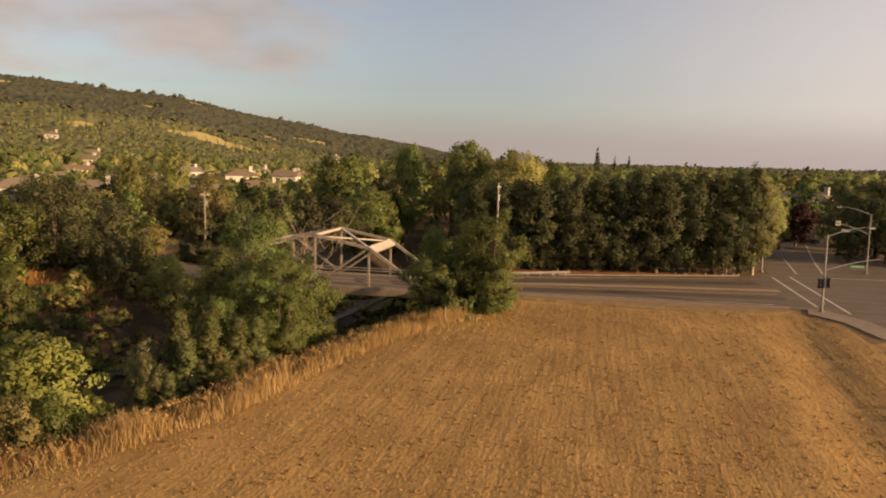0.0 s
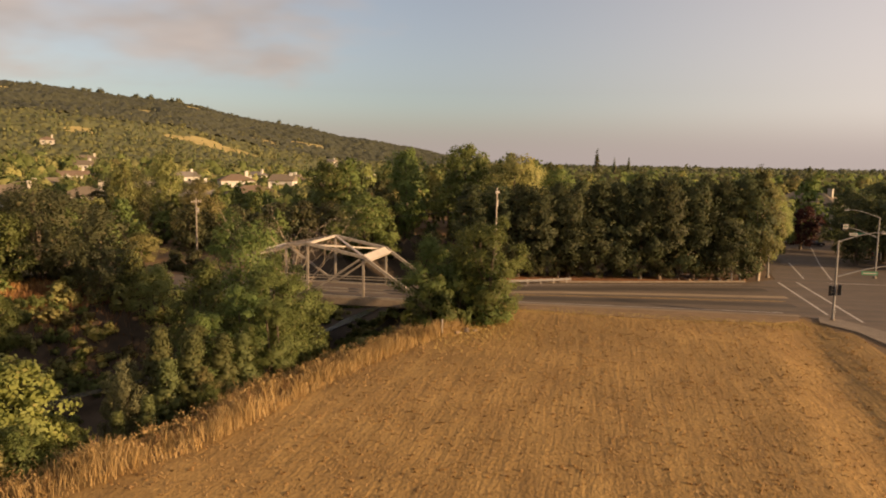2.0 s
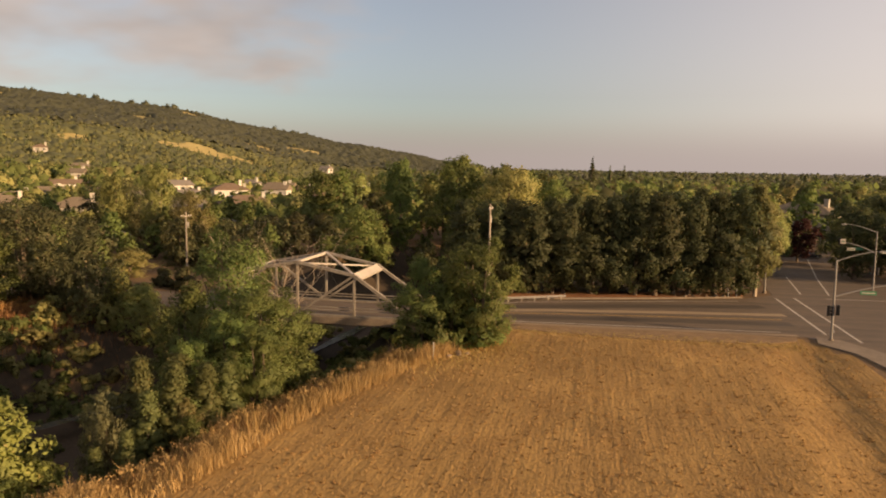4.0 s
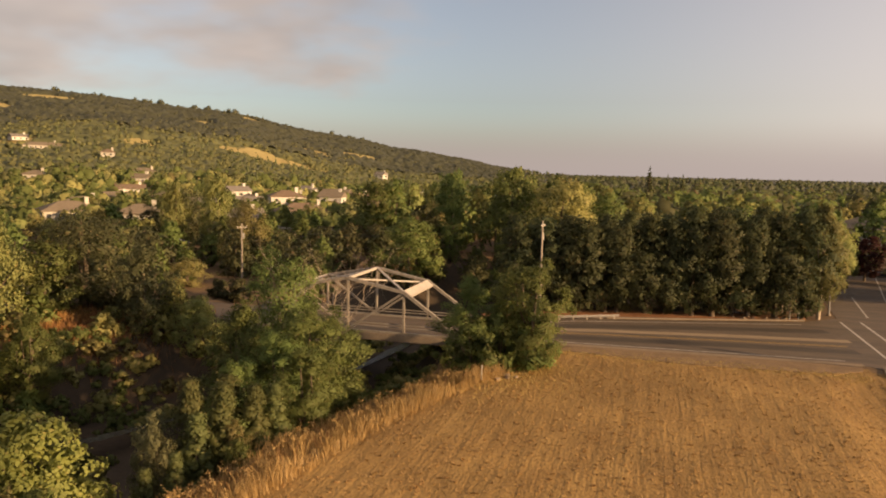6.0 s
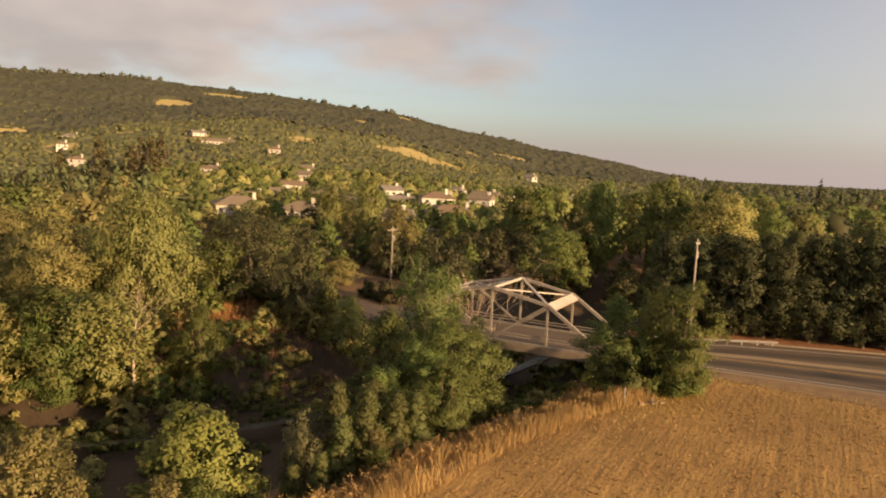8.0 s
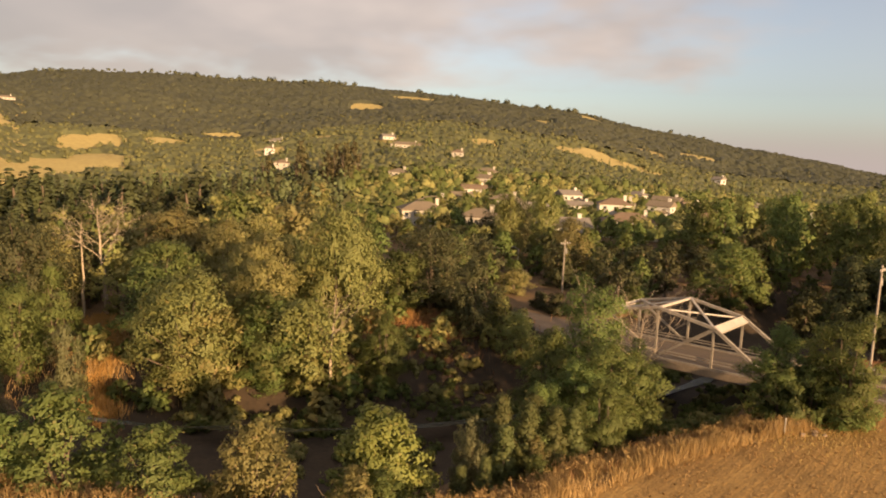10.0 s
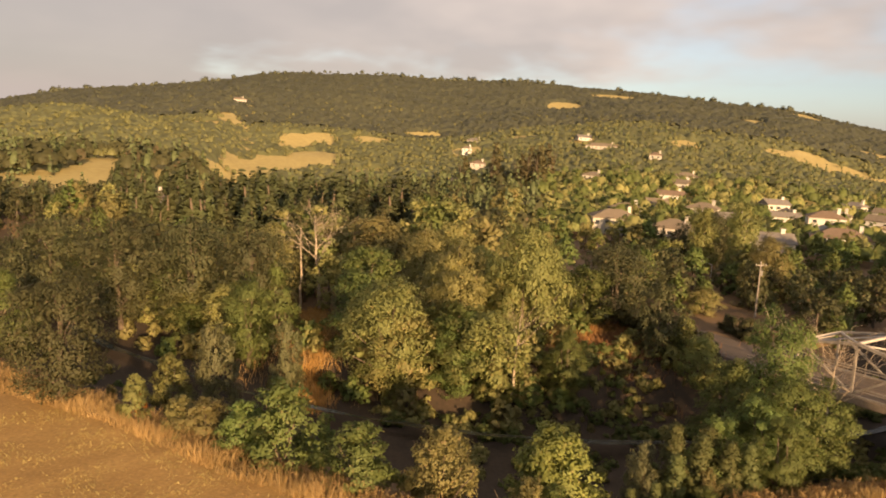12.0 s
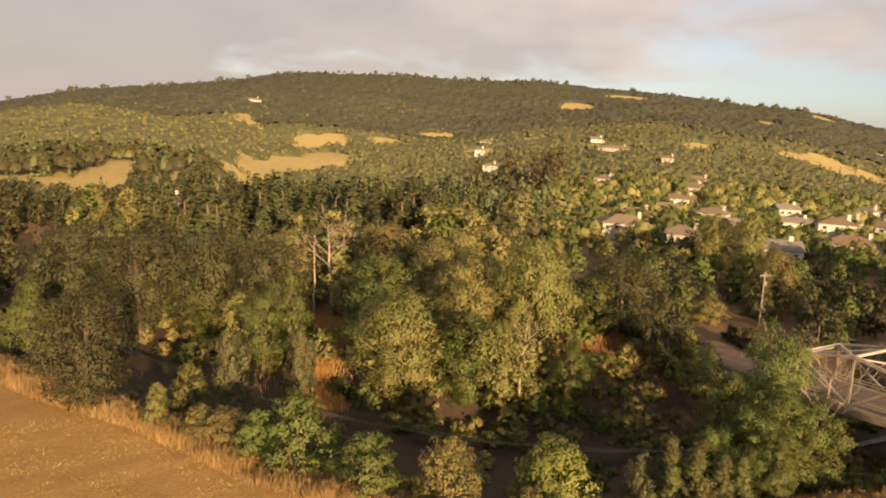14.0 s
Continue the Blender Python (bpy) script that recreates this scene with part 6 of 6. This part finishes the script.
# ---- dead and bare trees ----
def bare_tree(name, x, y, z, height, seed, label, spread=0.5, thick=0.016, depth=3, first=0.3):
    """A leafless tree: trunk, with forking branches in one part."""
    r = np.random.default_rng(seed)
    t = thing(name, x, y, z, 0, label, "tree")
    n = 8
    k = np.linspace(0, 1, n)
    bend = r.normal(size=2) * 0.05 * height
    pts = np.stack([bend[0] * k + r.normal(size=n) * 0.008 * height, bend[1] * k + r.normal(size=n) * 0.008 * height, height * k], -1)
    pts[0, :2] = 0
    part("trunk", tubes_mesh("trunk", [tube_arrays(pts, thick * height * (1.1 - k), 8)], BARK_PALE), None, t)
    tubes = []

    def fork(start, way, length, rad, level):
        m = 5
        u = np.linspace(0, 1, m)[:, None]
        wig = r.normal(size=(m, 3)) * 0.06 * length * u
        line = start + way * length * u + wig + np.array([[0, 0, 0.12 * length]]) * u ** 2
        tubes.append(tube_arrays(line, rad * (1 - 0.8 * u[:, 0]), 5))
        if level > 0:
            for _ in range(4):
                at_ = r.integers(1, m)
                side = way + r.normal(size=3) * 0.55
                fork(line[at_], side / np.linalg.norm(side), length * r.uniform(0.4, 0.65), rad * 0.5, level - 1)

    for b in range(13 if depth else 5):
        tubes.clear()
        f = r.uniform(first, 0.97)
        i = min(int(f * (n - 1)), n - 2)
        s = pts[i] + (pts[i + 1] - pts[i]) * (f * (n - 1) - i)
        a = b * 2.4 + r.uniform(-0.4, 0.4)
        w = np.array([math.cos(a), math.sin(a), 0.75])
        if depth:
            fork(s, w / np.linalg.norm(w), height * spread * (1.15 - f * 0.7), thick * height * 0.45 * (1.1 - f), depth - 1)
        else:
            tubes.append(tube_arrays([s, s + w * 0.6], [0.09, 0.03], 5))
        part("branch", tubes_mesh("branch", tubes, BARK_PALE), None, t)
    return t


bare_tree("bare_tree", -32.2, 83.5, -5.6, 12.6, 3, "leafless pale tree in front of the bridge", spread=0.8, thick=0.02, depth=3)
bare_tree("dead_tree", -120.5, 61.6, -6.5, 19.5, 8, "dead leafless tree with pale branches", spread=0.4, thick=0.022, depth=3, first=0.35)
bare_tree("dead_tree", -122.2, 57.9, -6.5, 17.0, 9, "bare dead trunk standing beside a dead tree", thick=0.018, depth=0)
bare_tree("bare_tree", -62.4, 61.6, -5.0, 11.5, 12, "pale bare tree leaning over the creek", spread=0.42, thick=0.02, depth=2, first=0.4)
plant(bush_l, -63.1, 14.2, 0, 4.6, 1.7, "yellowing shrub with some red leaves at the field edge")
red_bush = tree_kind("red_bush", 15, 3, 1.8, 0.0, "shrub", LEAF_RED, BARK, 22, 1200, 0.17, "shrub with red autumn leaves on the bank", stems=3)
for x, y, z, h, r in ((-69.5, 86.5, -4.5, 4.2, 2.6), (-65, 84, -4.8, 3.0, 2.2), (-60.5, 89, -5, 3.0, 2.4), (-64, 79, -4.6, 2.6, 2.0), (-68, 76.5, -4.6, 3.2, 2.2), (-63.8, 14.8, -0.2, 2.6, 0.9)):
    plant(red_bush, x, y, z, h, r)

# ---- dry grass ----
def edge_place(rng, n, out0, out1):
    """Random places along the creek side of the field, out0 to out1 metres outside it."""
    pts = np.array(FIELD[:11], float)
    seg = np.linalg.norm(np.diff(pts, axis=0), axis=1)
    k = rng.choice(len(seg), n, p=seg / seg.sum())
    way = (pts[k + 1] - pts[k]) / seg[k][:, None]
    p = pts[k] + way * (rng.random(n) * seg[k])[:, None]
    out = np.stack([-way[:, 1], way[:, 0]], -1)
    return p + out * rng.uniform(out0, out1, n)[:, None]


def blades(name, rng, xy, heights, width, lean, mat, label, category="dry grass"):
    """Dry stems: narrow bent blades that taper to the tip, all in one mesh."""
    n = len(xy)
    z = land(xy[:, 0], xy[:, 1])
    root = np.stack([xy[:, 0], xy[:, 1], z - 0.05], -1)
    a = rng.uniform(0, 6.28, n)
    side = np.stack([np.cos(a), np.sin(a), 0 * a], -1) * (width * rng.uniform(0.6, 1.4, n))[:, None]
    b = rng.uniform(0, 6.28, n)
    tilt = np.stack([np.cos(b), np.sin(b), 0 * b], -1) * (lean * heights * rng.uniform(0.2, 1.0, n))[:, None]
    up = np.array([[0, 0, 1.0]]) * heights[:, None]
    v = np.stack([root - side, root + side, root + side * 0.8 + tilt * 0.4 + up * 0.6, root - side * 0.8 + tilt * 0.4 + up * 0.6,
                  root + tilt + up + side * 0.35, root + tilt + up - side * 0.35], 1).reshape(-1, 3)
    i = np.arange(n)[:, None] * 6
    f = np.concatenate([i + [0, 1, 2, 3], i + [3, 2, 4, 5]], 0)
    ob = new(name, mesh_from(name, v, f, mat))
    return tagged(ob, label, category, kind="stuff")


rng = np.random.default_rng(91)
RUST = leaf_material("rust_brown_weed", (0.17, 0.09, 0.038), (0.29, 0.165, 0.066), translucent=0.3, tree_spread=0.02)
n = 42000
xy = edge_place(rng, n, -1.6, 5.0)
tall = 0.2 + 1.4 * np.clip(0.45 + 0.7 * waves(xy[:, 0], xy[:, 1], 7, 23) + rng.normal(size=n) * 0.18, 0, 1.1)
blades("tall_dry_grass", rng, xy, tall, 0.02, 0.6, STRAW, "tall golden dry grass along the creek edge")
xy = edge_place(rng, 11000, 0.6, 5.5)
blades("dry_weeds", rng, xy, rng.uniform(0.3, 1.3, 11000), 0.02, 0.6, RUST, "rust-brown dry weeds along the creek edge")
# seed heads on the taller weeds
m = 900
hub = edge_place(rng, m, 0.4, 4.0)
hz = land(hub[:, 0], hub[:, 1]) + rng.uniform(0.6, 1.5, m)
v, f, soft = leaves(rng, np.stack([hub[:, 0], hub[:, 1], hz], -1), np.full(m, 0.32), 14000, 0.075, 0.4)
tagged(new("weed_heads", mesh_from("weed_heads", v, f, STRAW, normals=soft)), "dry branching weed heads above the grass", "dry weeds", kind="stuff")
fans = edge_place(rng, 260, -0.8, 3.6)
stalk = np.repeat(fans, 16, 0) + rng.normal(size=(260 * 16, 2)) * 0.12
blades("tall_weeds", rng, stalk, np.repeat(rng.uniform(0.9, 1.9, 260), 16) * rng.uniform(0.7, 1.05, 260 * 16), 0.022, 0.75, STRAW, "pale branching dead weeds standing above the grass", "dry weeds")
# rank grass under the trees by the bridge and on the slope below the dead trees
p1 = np.stack([rng.normal(-15, 4.5, 9000), rng.normal(79, 4.2, 9000)], -1)
p2 = np.stack([rng.normal(-99, 9, 7000), rng.normal(50, 7, 7000)], -1)
p3 = np.stack([rng.normal(-67, 7, 6000), rng.normal(83, 5, 6000)], -1)
p4 = np.stack([rng.uniform(-12, 25, 6000), rng.normal(89.6, 1.0, 6000)], -1)
ORANGE = leaf_material("orange_dry_grass", (0.30, 0.155, 0.052), (0.44, 0.25, 0.09), translucent=0.3, dry=(0.46, 0.32, 0.14), tree_spread=0.02)
k5 = rng.random(9000)
p5 = np.stack([np.interp(k5, [0, 0.35, 0.6, 1], [-24, -20.5, -17, -9.5]), np.interp(k5, [0, 0.35, 0.6, 1], [50, 61, 72, 83.5])], -1) + rng.normal(size=(9000, 2)) * (1.3, 1.3)
p6 = np.stack([rng.normal(-17.5, 2.0, 5000), rng.normal(77.5, 2.4, 5000)], -1)
p7 = np.stack([rng.normal(-70.5, 2.0, 4000), rng.normal(81.5, 2.6, 4000)], -1)
k8 = rng.random(7000)
p8 = np.stack([-118 + 42 * k8, 59 - 19.5 * k8], -1) + rng.normal(size=(7000, 2)) * 1.2
for pts, lo, hi, mat, nm, lab in ((p6, 0.2, 0.75, ORANGE, "bank_grass", "rusty orange dry grass mound beside the bridge"), (p7, 0.4, 1.3, ORANGE, "slope_grass", "orange dry grass in a gap of the far bank"),
                                  (p8, 0.4, 1.3, ORANGE, "slope_grass", "orange-brown dry grass on the open slope below the dead trees"), (p5, 0.08, 0.42, ORANGE, "bank_grass", "orange-brown dry grass on the bank beside the bridge"), (p1, 0.06, 0.25, STRAW, "bank_grass", "golden dry grass under the trees beside the bridge"),
                                  (p2, 0.4, 1.4, STRAW, "slope_grass", "dry golden grass on the slope below the dead trees"),
                                  (p3, 0.3, 1.2, RUST, "slope_grass", "rusty dry grass on the shaded creek bank"),
                                  (p4, 0.04, 0.2, STRAW, "verge_grass", "short dry grass along the road shoulder")):
    blades(nm, rng, pts, rng.uniform(lo, hi, len(pts)), 0.035, 0.5, mat, lab)
# stubble of the mown field, in rows
n = 70000
tuft = np.stack([np.round(rng.uniform(-40, 27, n // 10) / 0.75) * 0.75 + rng.normal(size=n // 10) * 0.3, 20 + 70 * rng.random(n // 10) ** 0.9], -1)
tuft = np.repeat(tuft, 10, 0) + rng.normal(size=(n, 2)) * (0.2, 0.24)
x, y = tuft[:, 0], tuft[:, 1]
ok = inside(x, y, FIELD) & (waves(x, y, 5, 33) + rng.normal(size=n) * 0.3 > -0.25)
xy = np.stack([x[ok], y[ok]], -1)
blades("field_stubble", rng, xy, rng.uniform(0.05, 0.2, len(xy)), 0.026, 1.5, STRAW, "cut straw stubble lying in rows over the field")
xy = np.stack([rng.uniform(-70, -22, 60000), rng.uniform(-6, 34, 60000)], -1)
xy = xy[inside(xy[:, 0], xy[:, 1], FIELD) & (waves(xy[:, 0], xy[:, 1], 7, 38) + 0.6 * waves(xy[:, 0], xy[:, 1], 2.2, 39) + rng.normal(size=60000) * 0.25 > 0.1)]
blades("field_stubble", rng, xy, rng.uniform(0.06, 0.22, len(xy)), 0.03, 1.6, STRAW, "matted pale straw at the corner of the field")

# clods and small heaps of raked straw, thicker along the rows
n = 9000
hx = np.round(rng.uniform(-44, 29, n) / 1.6) * 1.6 + rng.normal(size=n) * 0.4
hy = 12 + 78 * rng.random(n)
ok = inside(hx, hy, FIELD) & (waves(hx, hy, 11, 35) + rng.normal(size=n) * 0.4 > -0.35)
hx, hy = hx[ok], hy[ok]
heap = np.stack([hx, hy, land(hx, hy) + 0.02], -1)
v, f, soft = leaves(rng, heap, rng.uniform(0.05, 0.16, len(hx)), 34000, 0.07, 0.72)
CHAFF = leaf_material("raked_straw", (0.20, 0.115, 0.042), (0.38, 0.25, 0.095), translucent=0.2, dry=(0.46, 0.33, 0.15), tree_spread=0.02)
tagged(new("straw_heaps", mesh_from("straw_heaps", v, f, CHAFF, normals=soft)), "small clods and heaps of raked straw over the field", "straw", kind="stuff")

# low growth on the shaded far bank of the bend
verge_bush = tree_kind("verge_bush", 16, 4, 2.6, 0.0, "shrub", LEAF_DARK, BARK, 34, 2400, 0.19, "dense dark green bush on the verge beyond the bridge")
for x, y, h, r in [(-61, 81, 2.6, 2.2), (-65.5, 73, 3.6, 2.6), (-59, 77, 2.0, 1.8), (-70, 80, 4.2, 3.0), (-63, 85, 2.2, 2.0), (-67, 68, 4.4, 2.8), (-57, 84, 1.8, 1.6)]:
    plant(brush if int(x) % 2 else brush_g, x, y, float(land(x, y)) - 0.2, h, r, group="undergrowth of the creek banks")
# Dark bushes added to screen the road, standing in for a shaded slope.
for x, y, h, r in [(-53.5, 90.0, 3.4, 2.2), (-57.5, 90.6, 4.2, 2.6), (-61.5, 90.2, 4.8, 2.8), (-65.5, 90.8, 4.6, 2.6), (-56.0, 103.8, 3.6, 2.4), (-60.5, 105.6, 3.0, 2.2), (-70.0, 91.0, 5.0, 2.8)]:
    plant(verge_bush, x, y, float(land(x, y)) - 0.2, h - 0.8 * min(0.0, float(land(x, y))), r)
low = np.random.default_rng(37)


def low_growth(name, spots, count, leaf, label):
    """Tangled low growth that covers the ground: small uneven mounds of leaf sprays, in one mesh."""
    x, y, h, wide = [np.array(c) for c in zip(*spots)]
    own = np.repeat(np.arange(len(x)), 7)
    cx, cy = x[own] + low.normal(size=len(own)) * wide[own] * 0.5, y[own] + low.normal(size=len(own)) * wide[own] * 0.5
    away = np.hypot(cx - x[own], cy - y[own]) / wide[own]
    rc = wide[own] * low.uniform(0.22, 0.42, len(own))
    c = np.stack([cx, cy, land(cx, cy) + h[own] * np.clip(1 - away, 0.1, 1) * low.uniform(0.3, 0.8, len(own))], -1)
    v, f, soft = leaves(low, c, rc, count, 0.24, 0.2)
    v2, f2, soft2 = lumps(low, c, rc * 0.5, 0.2)
    me = mesh_from(name, np.concatenate([v, v2]), np.concatenate([f, f2 + len(v)]), leaf, normals=np.concatenate([soft, soft2]))
    return tagged(new(name, me), label, "undergrowth", kind="stuff")


spots = [(low.uniform(-33, -20), low.uniform(76, 90.5), low.uniform(0.7, 2.2), low.uniform(1.0, 1.9)) for k in range(34)]
spots += [(low.uniform(-72, -44), low.uniform(46, 91), low.uniform(0.8, 2.8), low.uniform(1.0, 2.2)) for k in range(150)]
spots += [(low.uniform(-43, -24), low.uniform(90, 120), low.uniform(0.8, 2.4), low.uniform(1.0, 2.1)) for k in range(80)]
spots = [p for p in spots if float(polyline_distance(p[0], p[1], CREEK)) > 2.2 and float(land(p[0], p[1])) < -0.4]
low_growth("bank_undergrowth", spots[::2], 30000, LEAF_OLIVE, "tangled olive undergrowth over the creek banks")
low_growth("bank_undergrowth", spots[1::2], 30000, LEAF_GREEN, "low green undergrowth over the creek banks")
